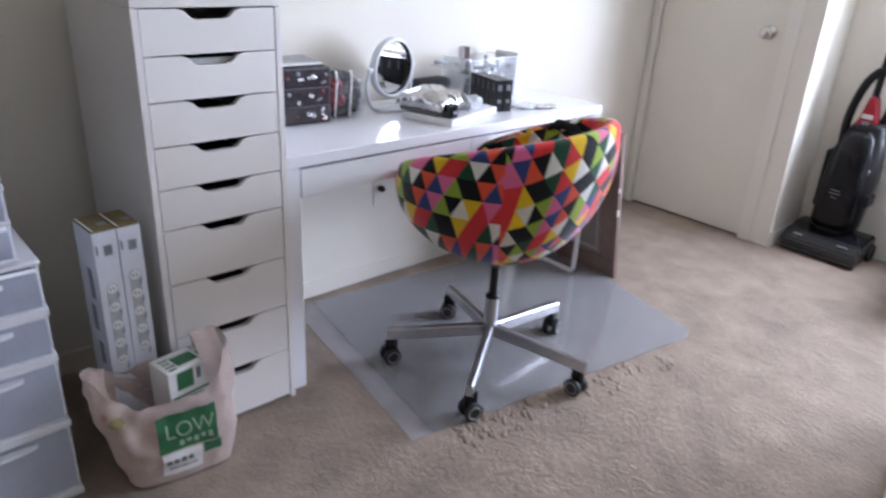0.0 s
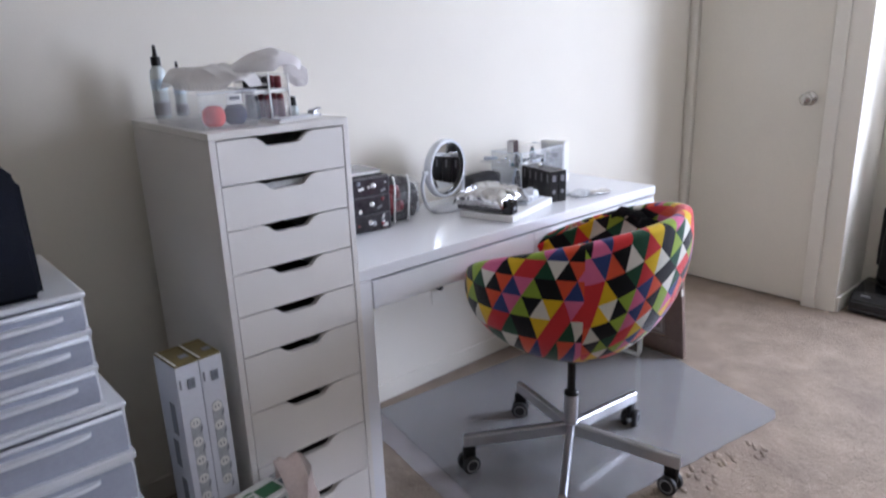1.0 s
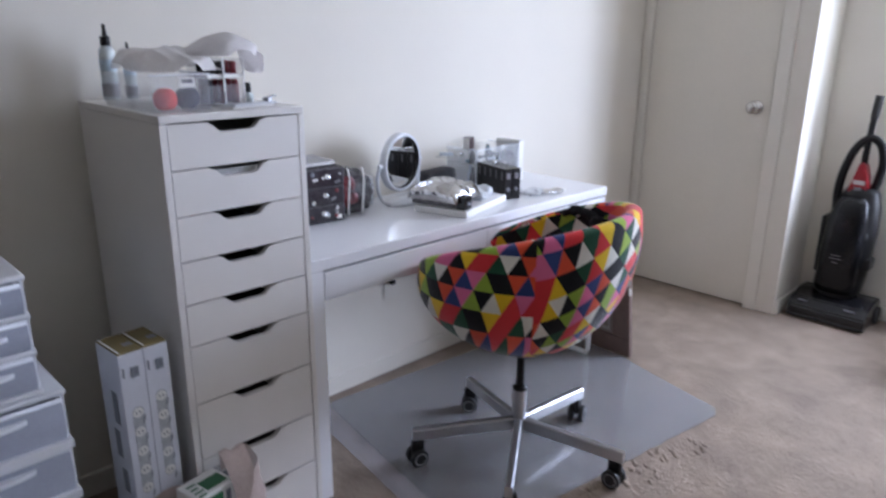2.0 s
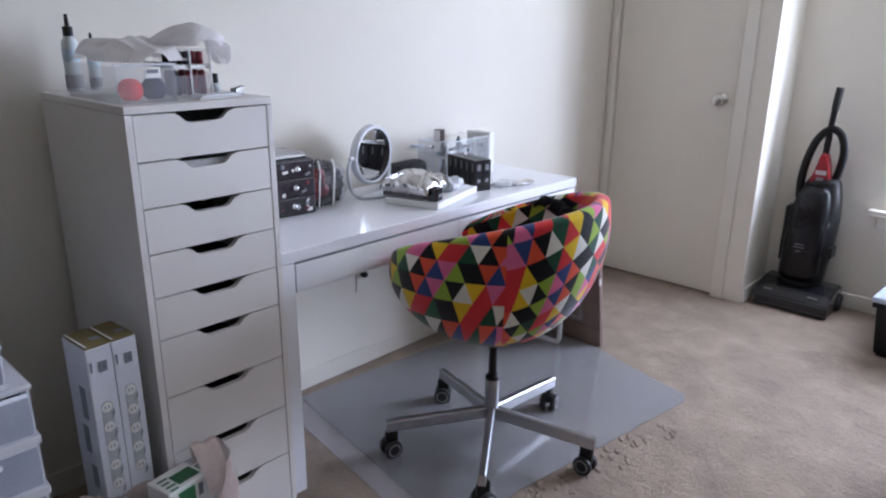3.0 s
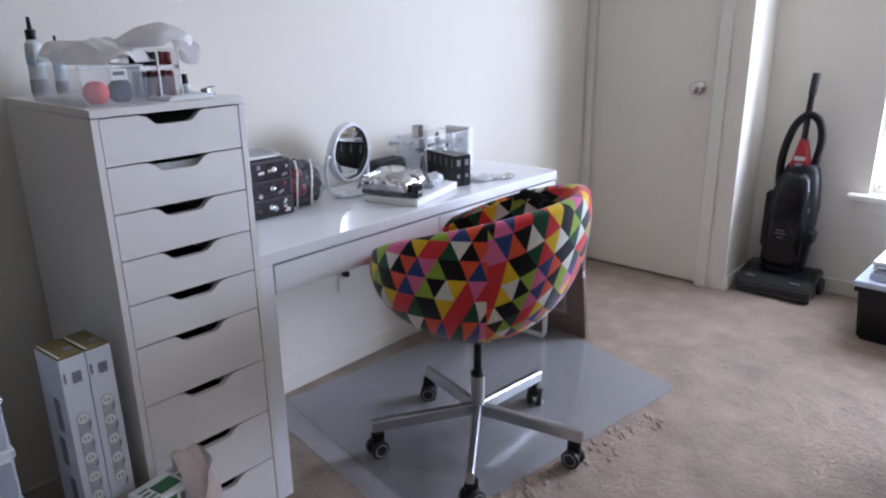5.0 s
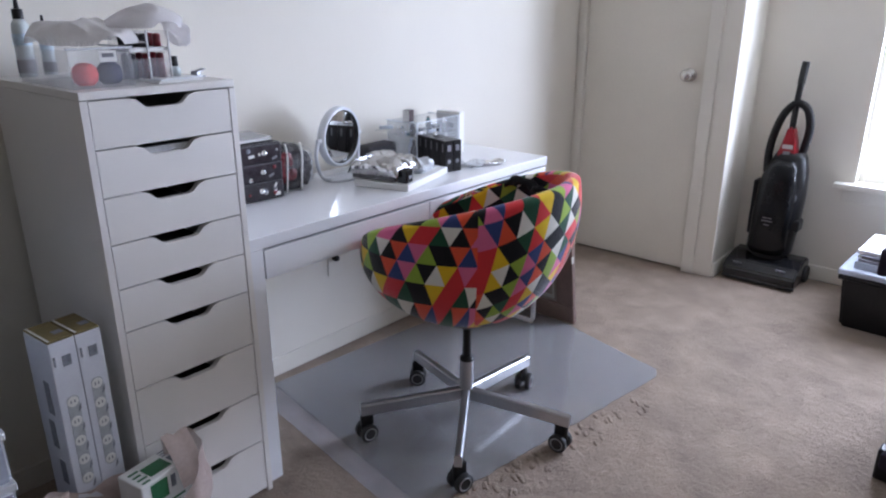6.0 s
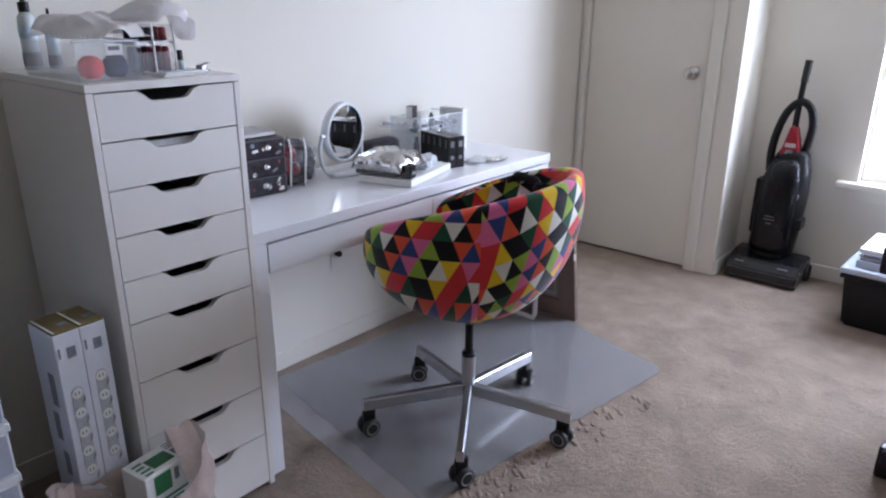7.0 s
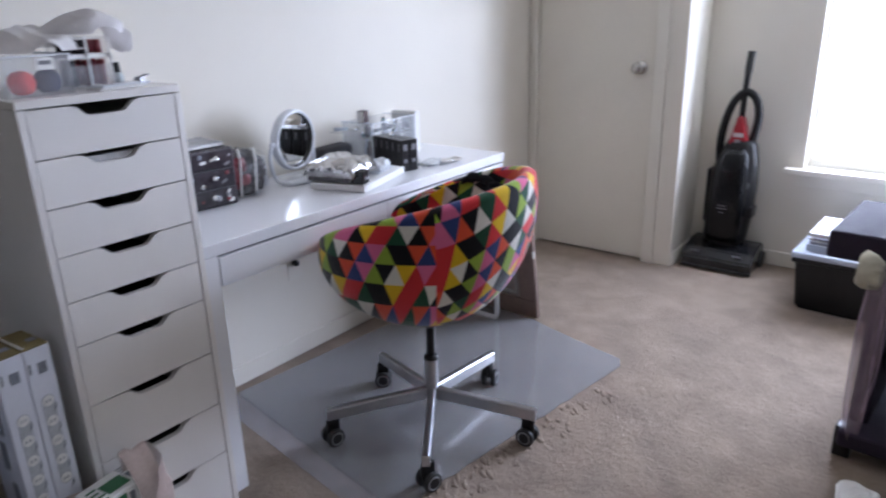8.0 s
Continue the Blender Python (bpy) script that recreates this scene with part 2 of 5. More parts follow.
km = Matrix.Translation((0.006, -0.605, 1.005)) @ Matrix.Rotation(radians(-90), 4, "Y")
k = part("knob", lathe([(0, 0), (0.033, 0), (0.033, 0.004), (0.026, 0.008), (0.013, 0.012), (0.011, 0.03), (0.018, 0.036), (0.027, 0.045), (0.028, 0.056), (0.022, 0.064), (0, 0.066)], 28, km), BRASS, d, "round nickel knob", True)

# window
GLASS = mat("window_glass", (1, 1, 1), 0.0, vary=0, trans=1.0)
wn = thing("window_1", RX, (WIN_Y0 + WIN_Y1) / 2, 0, 0, "bright white-framed sash window with a painted sill", "window", kind="structure")
hy = (WIN_Y1 - WIN_Y0) / 2
for y0, y1, z0, z1 in ((-hy, -hy + 0.025, WIN_Z0, WIN_Z1), (hy - 0.025, hy, WIN_Z0, WIN_Z1), (-0.03, 0.03, WIN_Z0, WIN_Z1)):
    part("window_frame", box(0.06, y0, z0, 0.095, y1, z1, 0.003), TRIM, wn)
for y0, y1 in ((-hy + 0.025, -0.03), (0.03, hy - 0.025)):
    for z0, z1 in ((WIN_Z0, WIN_Z0 + 0.04), (WIN_Z1 - 0.04, WIN_Z1), (1.52, 1.56)):
        part("window_frame", box(0.06, y0 + 0.0005, z0, 0.095, y1 - 0.0005, z1, 0.003), TRIM, wn)
part("window_sill", box(-0.05, -hy - 0.08, WIN_Z0 - 0.028, 0.06, hy + 0.085, WIN_Z0 - 0.0005, 0.006), TRIM, wn)
part("apron", box(-0.014, -hy - 0.04, WIN_Z0 - 0.09, -0.0005, hy + 0.045, WIN_Z0 - 0.029, 0.003), TRIM, wn)
for y0, y1 in ((-hy + 0.025, -0.03), (0.03, hy - 0.025)):
    for z0, z1 in ((WIN_Z0 + 0.04, 1.52), (1.56, WIN_Z1 - 0.04)):
        p = part("pane", box(0.075, y0, z0, 0.079, y1, z1), GLASS, wn)
        p.visible_shadow = False

# ---- drawer unit ----
PALE = mat("pale_drawer_contents", (0.42, 0.42, 0.42), 0.6, vary=0.2, scale=30)
FY = -0.50
u = thing("drawer_unit", 0, FY, 0, 0, "tall narrow white nine-drawer unit against the wall", "drawer unit")
part("side_panel", box(0, 0, 0, 0.016, 0.48, 1.142, 0.001), WHITE, u)
part("side_panel", box(0.344, 0, 0, 0.36, 0.48, 1.142, 0.001), WHITE, u)
part("top_panel", box(0, 0, 1.143, 0.36, 0.48, 1.16, 0.0015), WHITE, u)
part("back_panel", box(0.0165, 0.465, 0.01, 0.3435, 0.475, 1.142), WHITE, u)
part("plinth", box(0.0165, 0.02, 0, 0.3435, 0.036, 0.012), WHITE, u)
ZS = [1.142, 1.04, 0.937, 0.832, 0.728, 0.624, 0.474, 0.322, 0.173, 0.013]
for zt, zb in zip(ZS, ZS[1:]):
    t, l, r = zt - 0.0022, 0.0182, 0.3418
    c = 0.18
    o = [(l, zb + 0.001), (r, zb + 0.001), (r, t), (c + 0.077, t), (c + 0.060, t - 0.006), (c + 0.045, t - 0.020), (c + 0.034, t - 0.0235), (c - 0.034, t - 0.0235), (c - 0.045, t - 0.020), (c - 0.060, t - 0.006), (c - 0.077, t), (l, t)]
    f = part("drawer", prism(o, 0.001, 0.017), WHITE, u)
    # dark slab and bottom paint the shade seen through the handle slot
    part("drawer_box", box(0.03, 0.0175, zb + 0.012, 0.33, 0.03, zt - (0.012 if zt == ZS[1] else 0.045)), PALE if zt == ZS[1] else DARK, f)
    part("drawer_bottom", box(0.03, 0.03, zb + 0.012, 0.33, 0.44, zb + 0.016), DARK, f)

# ---- desk ----
DFY = -0.475
k = thing("desk", 0.365, DFY, 0, 0, "long white desk with two drawers and a glossy top", "desk")
L = 1.427
part("desktop", box(0, -0.002, 0.716, L, 0.478, 0.75, 0.002), DESK, k)
part("side_panel", box(0, 0, 0, 0.05, 0.478, 0.7155, 0.002), DESK, k)
for a, b in ((0.054, L / 2 - 0.002), (L / 2 + 0.002, L - 0.006)):
    part("drawer_front", box(a, 0.0, 0.628, b, 0.016, 0.7085, 0.001), DESK, k)
# dark colour stands for shade in the gap below the desktop
part("underframe", box(0.0505, 0.03, 0.64, L - 0.006, 0.46, 0.7155), DARK, k, "drawer housing, coloured dark for the shade under the top")
part("back_rail", box(0.0505, 0.462, 0.50, L - 0.01, 0.476, 0.7155), DESK, k)
leg = [(L - 0.012, 0.024, 0.64), (L - 0.012, 0.024, 0.03), (L - 0.012, 0.034, 0.012), (L - 0.012, 0.055, 0.011), (L - 0.012, 0.40, 0.011), (L - 0.012, 0.425, 0.02), (L - 0.012, 0.43, 0.04), (L - 0.012, 0.43, 0.64)]
part("leg_frame", tube(leg, 0.011, 10), WHITEMETAL, k, "bent white steel leg frame", True)

# ---- swivel chair ----
RING = mat("grey_ring", (0.26, 0.26, 0.27), 0.4, vary=0.2, scale=40)
CX, CY = 0.968, -0.719
PAL = {"K": (0.013, 0.012, 0.014), "R": (0.70, 0.045, 0.05), "O": (0.78, 0.10, 0.045), "P": (0.74, 0.16, 0.32), "Y": (0.82, 0.54, 0.025), "G": (0.02, 0.085, 0.045), "L": (0.32, 0.46, 0.06), "B": (0.045, 0.07, 0.22), "W": (0.80, 0.77, 0.70)}
# the print on the two fabric panels, row by row, two triangles to a lattice cell
LEFT_ROWS = ["GWBOKKLPBOKKPBRR", "LLPPKYRRGWKOPPBK", "KLGWKOBPLKKOBOLK", "KYLKKOBPLKWYRPRR", "KYKKWYRRGKKYRRGW", "BPYWRRRGGWKOBRGO", "LKKOBPLKWYRPPPLK"]
RIGHT_ROWS = ["RYWKLPBOKKYRRGRY", "KKRRYWKLKPBRRGRY", "LPBOKKPPBOKWGRYK", "GWYRRRRYKKGRYWKL", "KKRRRYWKLPBOKKGW", "LPOWKKLPBOKLWGRR", "BOKLGRRYWKLPBOKK"]
# how the stretched cloth lies: lattice column and row as 1, u, v, uu, uv, vv of the shell's unrolled surface, and the range of u and v
LEFT_LAY = ((2.551, 18.202, -8.502, 2.986, -0.342, -11.489), (3.544, -0.588, -11.332, -6.893, 1.111, -26.805), (-0.37, 0.03, -0.12, 0.23))
RIGHT_LAY = ((-2.976, 17.944, 8.867, -12.591, 2.065, 7.621), (1.128, 2.492, -13.889, 14.904, -4.361, -4.407), (0.02, 0.26, -0.06, 0.26))
SEAM = 0.025
RIGHT, NEAR = Vector((0.623, -0.782, 0)), Vector((-0.782, -0.623, 0))
N0 = (NEAR + Vector((0, 0, -0.25))).normalized()
UP0 = RIGHT.cross(N0) * -1
ZB, RR = 0.394, 0.328
BACKDIR = math.atan2(-0.948, 0.318)

def rim_height(phi):
    c = 0.5 + 0.5 * math.cos(phi - BACKDIR)
    near_side = math.sin(phi - BACKDIR) < 0
    return 0.578 + 0.275 * max(c, 0.0) ** (0.4 if near_side else 0.65)

def pattern_place(q):
    """Where a point of the shell lies on the flat print, in metres."""
    d = q.normalized()
    a = math.acos(max(-1, min(1, d.dot(N0))))
    s, c = d.dot(RIGHT), d.dot(UP0)
    n = math.hypot(s, c) or 1
    return s / n * a * 0.33, c / n * a * 0.33

def laid(u, v, lay):
    """Lattice column and row at a place of the unrolled surface; past its range the cloth goes on evenly."""
    u0, u1, v0, v1 = lay[2]
    a, b = min(max(u, u0), u1), min(max(v, v0), v1)
    return [c[0] + c[1] * a + c[2] * b + c[3] * a * a + c[4] * a * b + c[5] * b * b + (c[1] + 2 * c[3] * a + c[4] * b) * (u - a) + (c[2] + c[4] * a + 2 * c[5] * b) * (v - b) for c in lay[:2]]

def shell_mesh():
    nu, prof = 120, []
    for k in range(60):
        prof.append(("o", k / 59))
    for k in range(1, 9):
        prof.append(("r", k / 9))
    for k in range(30):
        prof.append(("i", 1 - k / 29))
    verts, cols = [], []
    th, AMAX = 0.045, radians(101)
    for kind, s in prof:
        for k in range(nu):
            phi = 2 * math.pi * k / nu
            h = rim_height(phi) - ZB
            if kind == "o":
                al = s * AMAX
                r, z = RR * math.sin(al), ZB + h * (1 - math.cos(al)) / (1 - math.cos(AMAX))
            elif kind == "r":
                a = math.pi * s
                r, z = RR * math.sin(AMAX) - th / 2 + th / 2 * math.cos(a), ZB + h + th * 0.35 * math.sin(a)
            else:
                al = s * AMAX
                r, z = (RR * math.sin(AMAX) - th) * math.sin(al) / math.sin(AMAX), ZB + 0.075 + (h - 0.075) * (1 - math.cos(al)) / (1 - math.cos(AMAX))
            r *= 1 + 0.006 * math.sin(3 * phi + 5 * z)
            verts.append((r * math.cos(phi), r * math.sin(phi), z))
    faces = []
    for a in range(len(prof) - 1):
        for k in range(nu):
            faces.append((a * nu + k, a * nu + (k + 1) % nu, (a + 1) * nu + (k + 1) % nu, (a + 1) * nu + k))
    me = bpy.data.meshes.new("shell")
    me.from_pydata(verts, [], faces)
    layers = [me.uv_layers.new(name=n) for n in ("left_print", "right_print", "panel")]
    for p in me.polygons:
        p.use_smooth = True
        for li in p.loop_indices:
            q = Vector(verts[me.loops[li].vertex_index]) - Vector((0, 0, 0.66))
            u, v = pattern_place(q) if p.index < 67 * nu else (q.dot(RIGHT) + 0.17, q.z - 0.5 * q.dot(NEAR))
            for layer, place in zip(layers, (laid(u, v, LEFT_LAY), laid(u, v, RIGHT_LAY), (u - SEAM, v))):
                layer.data[li].uv = place
    me.update()
    return me

FABRIC = mat("printed_cotton", (1, 1, 1), 0.85, vary=0.1, scale=30, bump=0.25, bump_scale=700, spec=0.2)
nt = FABRIC.node_tree
def calc(op, a, b=None):
    n = nt.nodes.new("ShaderNodeMath")
    n.operation = op
    n.inputs[2].default_value = 0.4
    for k, v in enumerate((a, b)):
        if v is None:
            continue
        if isinstance(v, (int, float)):
            n.inputs[k].default_value = v
        else:
            nt.links.new(v, n.inputs[k])
    return n.outputs[0]

def uv_axes(name):
    n = nt.nodes.new("ShaderNodeUVMap")
    n.uv_map = name
    sep = nt.nodes.new("ShaderNodeSeparateXYZ")
    nt.links.new(n.outputs[0], sep.inputs[0])
    return sep.outputs[0], sep.outputs[1]

def blend(fac, a, b):
    n = nt.nodes.new("ShaderNodeMix")
    n.data_type = "RGBA"
    for k, v in ((0, fac), (6, a), (7, b)):
        nt.links.new(v, n.inputs[k])
    return n.outputs[2]

def print_colour(layer, rows, first_col, first_row, second):
    """The colour of the triangle in which a point of the cloth lies; second(f, g) tells which half of the cell."""
    x, y = uv_axes(layer)
    i, j = calc("FLOOR", x), calc("FLOOR", y)
    half = second(calc("FRACT", x), calc("FRACT", y))
    n = len(rows[0])
    k = calc("ADD", calc("MULTIPLY", calc("SUBTRACT", i, first_col), 2.0), half)
    place = calc("DIVIDE", calc("ADD", calc("FLOORED_MODULO", k, float(n)), 0.5), float(n))
    which = calc("FLOORED_MODULO", calc("SUBTRACT", j, first_row), float(len(rows)))
    out = None
    for r, letters in enumerate(rows):
        ramp = nt.nodes.new("ShaderNodeValToRGB")
        cr = ramp.color_ramp
        cr.interpolation = "CONSTANT"
        cr.elements.remove(cr.elements[1])
        cr.elements[0].position, cr.elements[0].color = 0.0, (*PAL[letters[0]], 1)
        for q in range(1, n):
            cr.elements.new(q / n).color = (*PAL[letters[q]], 1)
        nt.links.new(place, ramp.inputs[0])
        out = ramp.outputs[0] if out is None else blend(calc("COMPARE", which, float(r)), out, ramp.outputs[0])
    return out

near_print = print_colour("left_print", LEFT_ROWS, -5.0, -1.0, lambda f, g: calc("GREATER_THAN", f, g))
back_print = print_colour("right_print", RIGHT_ROWS, -4.0, -4.0, lambda f, g: calc("GREATER_THAN", calc("ADD", f, g), 1.0))
out = blend(calc("GREATER_THAN", uv_axes("panel")[0], 0.0), near_print, back_print)
mul = nt.nodes.new("ShaderNodeMix")
mul.data_type, mul.blend_type = "RGBA", "MULTIPLY"
mul.inputs[0].default_value = 1
src = nt.nodes["Principled BSDF"].inputs["Base Color"].links[0].from_socket
nt.links.new(src, mul.inputs[6])
nt.links.new(out, mul.inputs[7])
nt.links.new(mul.outputs[2], nt.nodes["Principled BSDF"].inputs["Base Color"])

nt.nodes["Principled BSDF"].inputs["Sheen Weight"].default_value = 0.35
nt.nodes["Principled BSDF"].inputs["Sheen Roughness"].default_value = 0.35

ch = thing("swivel_chair", CX + 0.005, CY - 0.006, 0, 0, "tub swivel chair in multicoloured triangle print on a steel star base", "chair")
sh = shell_mesh()
sh.materials.append(FABRIC)
so = new("shell", sh)
so.parent = ch
so["label"] = "padded tub shell in triangle-print fabric"
BUNCH = mat("black_printed_cloth", (0.012, 0.011, 0.013), 0.85, vary=0.3, scale=40, bump=0.3, bump_scale=500, spec=0.2)
fold = tube(spline([(0.262, 0.055, 0.776), (0.266, 0.005, 0.790), (0.258, -0.045, 0.783), (0.245, -0.085, 0.768)], 10), 0.012, 12)
for v_ in fold.verts:
    v_.co += Vector((noise.noise(v_.co * 40), noise.noise(v_.co * 40 + Vector((3, 0, 0))), noise.noise(v_.co * 40 + Vector((0, 5, 0))))) * 0.009
part("bunched_fold", fold, BUNCH, ch, "black bunched fold of the cover", True)
part("bunched_fold", join(bmesh.new(), crumple(0.05, 0.055, 0.05, 8, 0.012, 30, 4, False), Matrix.Translation((0.225, -0.105, 0.742))), BUNCH, ch, "", True)
part("gas_cylinder", lathe([(0, 0.22), (0.0135, 0.22), (0.0135, 0.36), (0.03, 0.375), (0.03, 0.392), (0, 0.392)], 24), BLACK, ch, smooth=False)
part("collar", lathe([(0, 0.2495), (0.0235, 0.2495), (0.0235, 0.257), (0.018, 0.264), (0, 0.264)], 24), BLACK, ch)
part("column", lathe([(0, 0.106), (0.022, 0.106), (0.0225, 0.249), (0, 0.249)], 32), ALU, ch)
for n in range(5):
    a = radians(-1 + 72 * n)
    R = Matrix.Rotation(a, 4, "Z")
    b = bmesh.new()
    sec = [(0.012, 0.150, 0.110, 0.0125), (0.18, 0.139, 0.101, 0.012), (0.345, 0.126, 0.090, 0.0115)]
    rings = [[b.verts.new(R @ Vector((x, s * w, z))) for s, z in ((-1, lo), (1, lo), (1, hi - 0.004), (0.7, hi), (-0.7, hi), (-1, hi - 0.004))] for x, hi, lo, w in sec]
    for p, q in zip(rings, rings[1:]):
        for i in range(6):
            b.faces.new([p[i], p[(i + 1) % 6], q[(i + 1) % 6], q[i]])
    b.faces.new(rings[0])
    b.faces.new(rings[-1])
    arm = part("leg", b, ALU, ch)
    yaw = Matrix.Rotation(radians((20, 57, 22, 131, 168)[n]), 4, "Z")
    base = R @ Matrix.Translation((0.325, 0, 0)) @ yaw
    cw = part("caster", join(bmesh.new(), box(-0.018, -0.009, 0.034, 0.026, 0.009, 0.0895, 0.006), base), BLACK, ch)
    for sgn in (-1, 1):
        wm = base @ Matrix.Translation((0.006, sgn * 0.0185, 0.030)) @ Matrix.Rotation(radians(90), 4, "X")
        part("wheel", lathe([(0, -0.009), (0.025, -0.009), (0.030, -0.006), (0.030, 0.006), (0.025, 0.009), (0, 0.009)], 24, wm), RUBBER, cw)
        part("hub_cap", lathe([(0.017, -sgn * 0.0092), (0.022, -sgn * 0.0092), (0.021, -sgn * 0.0105), (0.018, -sgn * 0.0105), (0.017, -sgn * 0.0092)], 24, wm), RING, cw)

# ---- chair mat ----
MATP = mat("clear_vinyl", (0.43, 0.435, 0.452), 0.4, vary=0.06, scale=3, alpha=0.38, spec=0.2, bump=0.02, bump_scale=18)
def gloss_over(m, rough):
    """A clear shiny skin, as of smooth vinyl, over a material."""
    nt = m.node_tree
    skin, facing, mix = nt.nodes.new("ShaderNodeBsdfGlossy"), nt.nodes.new("ShaderNodeLayerWeight"), nt.nodes.new("ShaderNodeMixShader")
    skin.inputs["Roughness"].default_value = rough
    steep, amount = nt.nodes.new("ShaderNodeMath"), nt.nodes.new("ShaderNodeMath")
    steep.operation, steep.inputs[1].default_value = "POWER", 4.0
    amount.operation, amount.inputs[1].default_value, amount.inputs[2].default_value = "MULTIPLY_ADD", 0.8, 0.035
    nt.links.new(facing.outputs["Facing"], steep.inputs[0])
    nt.links.new(steep.outputs[0], amount.inputs[0])
    nt.links.new(amount.outputs[0], mix.inputs[0])
    nt.links.new(nt.nodes["Principled BSDF"].outputs[0], mix.inputs[1])
    nt.links.new(skin.outputs[0], mix.inputs[2])
    nt.links.new(mix.outputs[0], nt.nodes["Material Output"].inputs[0])

gloss_over(MATP, 0.12)
MATEDGE = mat("bevelled_vinyl", (0.62, 0.63, 0.70), 0.25, vary=0.35, scale=9, alpha=0.20, spec=0.6, bump=0.1, bump_scale=18)
fl, fr = Vector((0.575, -0.905)), Vector((1.695, -1.067))
front = [fl.lerp(fr, k / 24) + Vector((0.0, 0.012 * noise.noise(Vector((k * 0.9, 0, 0))) * (0 < k < 24))) for k in range(25)]
mo = [(p.x, p.y) for p in front] + [(1.742, -1.045), (1.755, -1.0), (1.765, -0.95), (1.82, -0.74), (1.875, -0.55), (1.885, -0.3), (1.87, -0.12), (0.72, -0.02)]
b = prism(mo, 0.002, 0.0055, "z")
cm = thing("chair_mat", 0, 0, 0, 0, "translucent grey vinyl chair mat on the carpet under the desk", "mat")
part("sheet", b, MATP, cm)
part("edge_strip", prism([(0.575, -0.905), (0.502, -0.895), (0.51, -0.87), (0.635, -0.02), (0.72, -0.02)], 0.002, 0.004, "z"), MATEDGE, cm, "bevelled paler edge")

# ruffled pile where the mat's front edge has rubbed
b = bmesh.new()
tuft_rng = random.Random(5)
along, out_way = (fr - fl).normalized(), Vector((fr.y - fl.y, fl.x - fr.x)).normalized()
for k in range(80):
    s_ = tuft_rng.random() ** 1.3
    p = fl.lerp(fr, 0.06 + 0.78 * s_) + out_way * (0.012 + 0.10 * tuft_rng.random() ** 1.8)
    ln, wd_, ht = tuft_rng.uniform(0.010, 0.026), tuft_rng.uniform(0.005, 0.009), tuft_rng.uniform(0.0015, 0.004)
    m = Matrix.Translation((p.x, p.y, 0.0005)) @ Matrix.Rotation(math.atan2(along.y, along.x) + tuft_rng.uniform(0.5, 1.3), 4, "Z") @ Matrix.Diagonal((ln, wd_, ht, 1))
    bit = bmesh.new()
    bmesh.ops.create_icosphere(bit, subdivisions=2, radius=1)
    join(b, bit, m)
tagged(part("carpet_tufts", b, CARPET, smooth=True), "ruffled beige carpet tufts along the mat's front edge", "carpet", kind="stuff")

# ---- picture frame leaning at the desk end ----
def lean(bm, y0, z0):
    """Flat work in (y, z) on x = 0 set leaning, foot at x 1.905."""
    m = Matrix.Translation((1.903, y0, z0)) @ Matrix.Rotation(radians(-9.2), 4, "Y")
    bmesh.ops.transform(bm, matrix=m, verts=bm.verts[:])
    return bm

MATBOARD = mat("faded_mount", (0.30, 0.25, 0.225), 0.6, vary=0.15, scale=7)
pf = thing("picture_frame", 0, 0, 0, 0, "worn dark brown picture frame leaning on the desk end", "picture frame")
fw, fh, bw = 0.55, 0.66, 0.085
for a, b, c, e in ((0, 0, fw, bw), (0, fh - bw, fw, fh), (0, bw, bw, fh - bw), (fw - bw, bw, fw, fh - bw)):
    part("frame_bar", lean(box(-0.012, a, b, 0.014, c, e, 0.004), -0.592, 0.002), BROWN, pf)
part("mount", lean(box(-0.002, bw, bw, 0.010, fw - bw, fh - bw), -0.592, 0.002), MATBOARD, pf)
for a, b, c, e in ((bw + 0.015, bw + 0.015, fw - bw, bw + 0.03), (bw + 0.015, bw + 0.03, bw + 0.024, fh - bw)):
    part("inner_strip", lean(box(-0.006, a, b, -0.0022, c, e, 0.001), -0.592, 0.002), mat("pale_strip", (0.42, 0.39, 0.36), 0.5), pf, "pale inner strip of the mount")
CHIP = mat("bare_chip", (0.62, 0.58, 0.52), 0.8)
for z in (0.41, 0.30):
    part("chip", lean(box(-0.0132, -0.0015, z, 0.002, 0.005, z + 0.014 + 0.02 * (z * 13 % 1), 0.002), -0.592, 0.002), CHIP, pf, "bare chipped spot on the edge")

# ---- upright vacuum cleaner in the corner ----
RED = mat("red_plastic", (0.30, 0.012, 0.02), 0.3, vary=0.1)
SMOKE = mat("smoked_plastic", (0.008, 0.008, 0.009), 0.25, vary=0.2, spec=0.3)
GREY = mat("grey_print", (0.22, 0.22, 0.24), 0.5)
v = thing("vacuum_cleaner", 3.0, -1.047, 0, -90, "black and red upright vacuum cleaner standing by the wall", "vacuum cleaner")
o = [(-0.108, 0.012), (-0.116, 0.03), (-0.112, 0.066), (-0.07, 0.104), (0.03, 0.128), (0.11, 0.128), (0.125, 0.09), (0.125, 0.012)]
b = prism(o, -0.172, 0.172, "x")
bmesh.ops.bevel(b, geom=b.edges[:], offset=0.007, segments=2, affect="EDGES")
hd = part("floor_head", b, GLOSSBLK, v)
part("bumper", box(-0.174, -0.116, 0.01, 0.174, -0.10, 0.026, 0.005), RUBBER, hd)
for x in (-0.13, 0.13):
    part("wheel", lathe([(0, -0.012), (0.04, -0.012), (0.045, 0), (0.04, 0.012), (0, 0.012)], 20, Matrix.Translation((x * 1.30, 0.09, 0.045)) @ Matrix.Rotation(radians(90), 4, "Y")), RUBBER, hd)
part("badge", box(0.075, -0.096, 0.089, 0.12, -0.090, 0.096), GREY, hd, "pale printed badge")
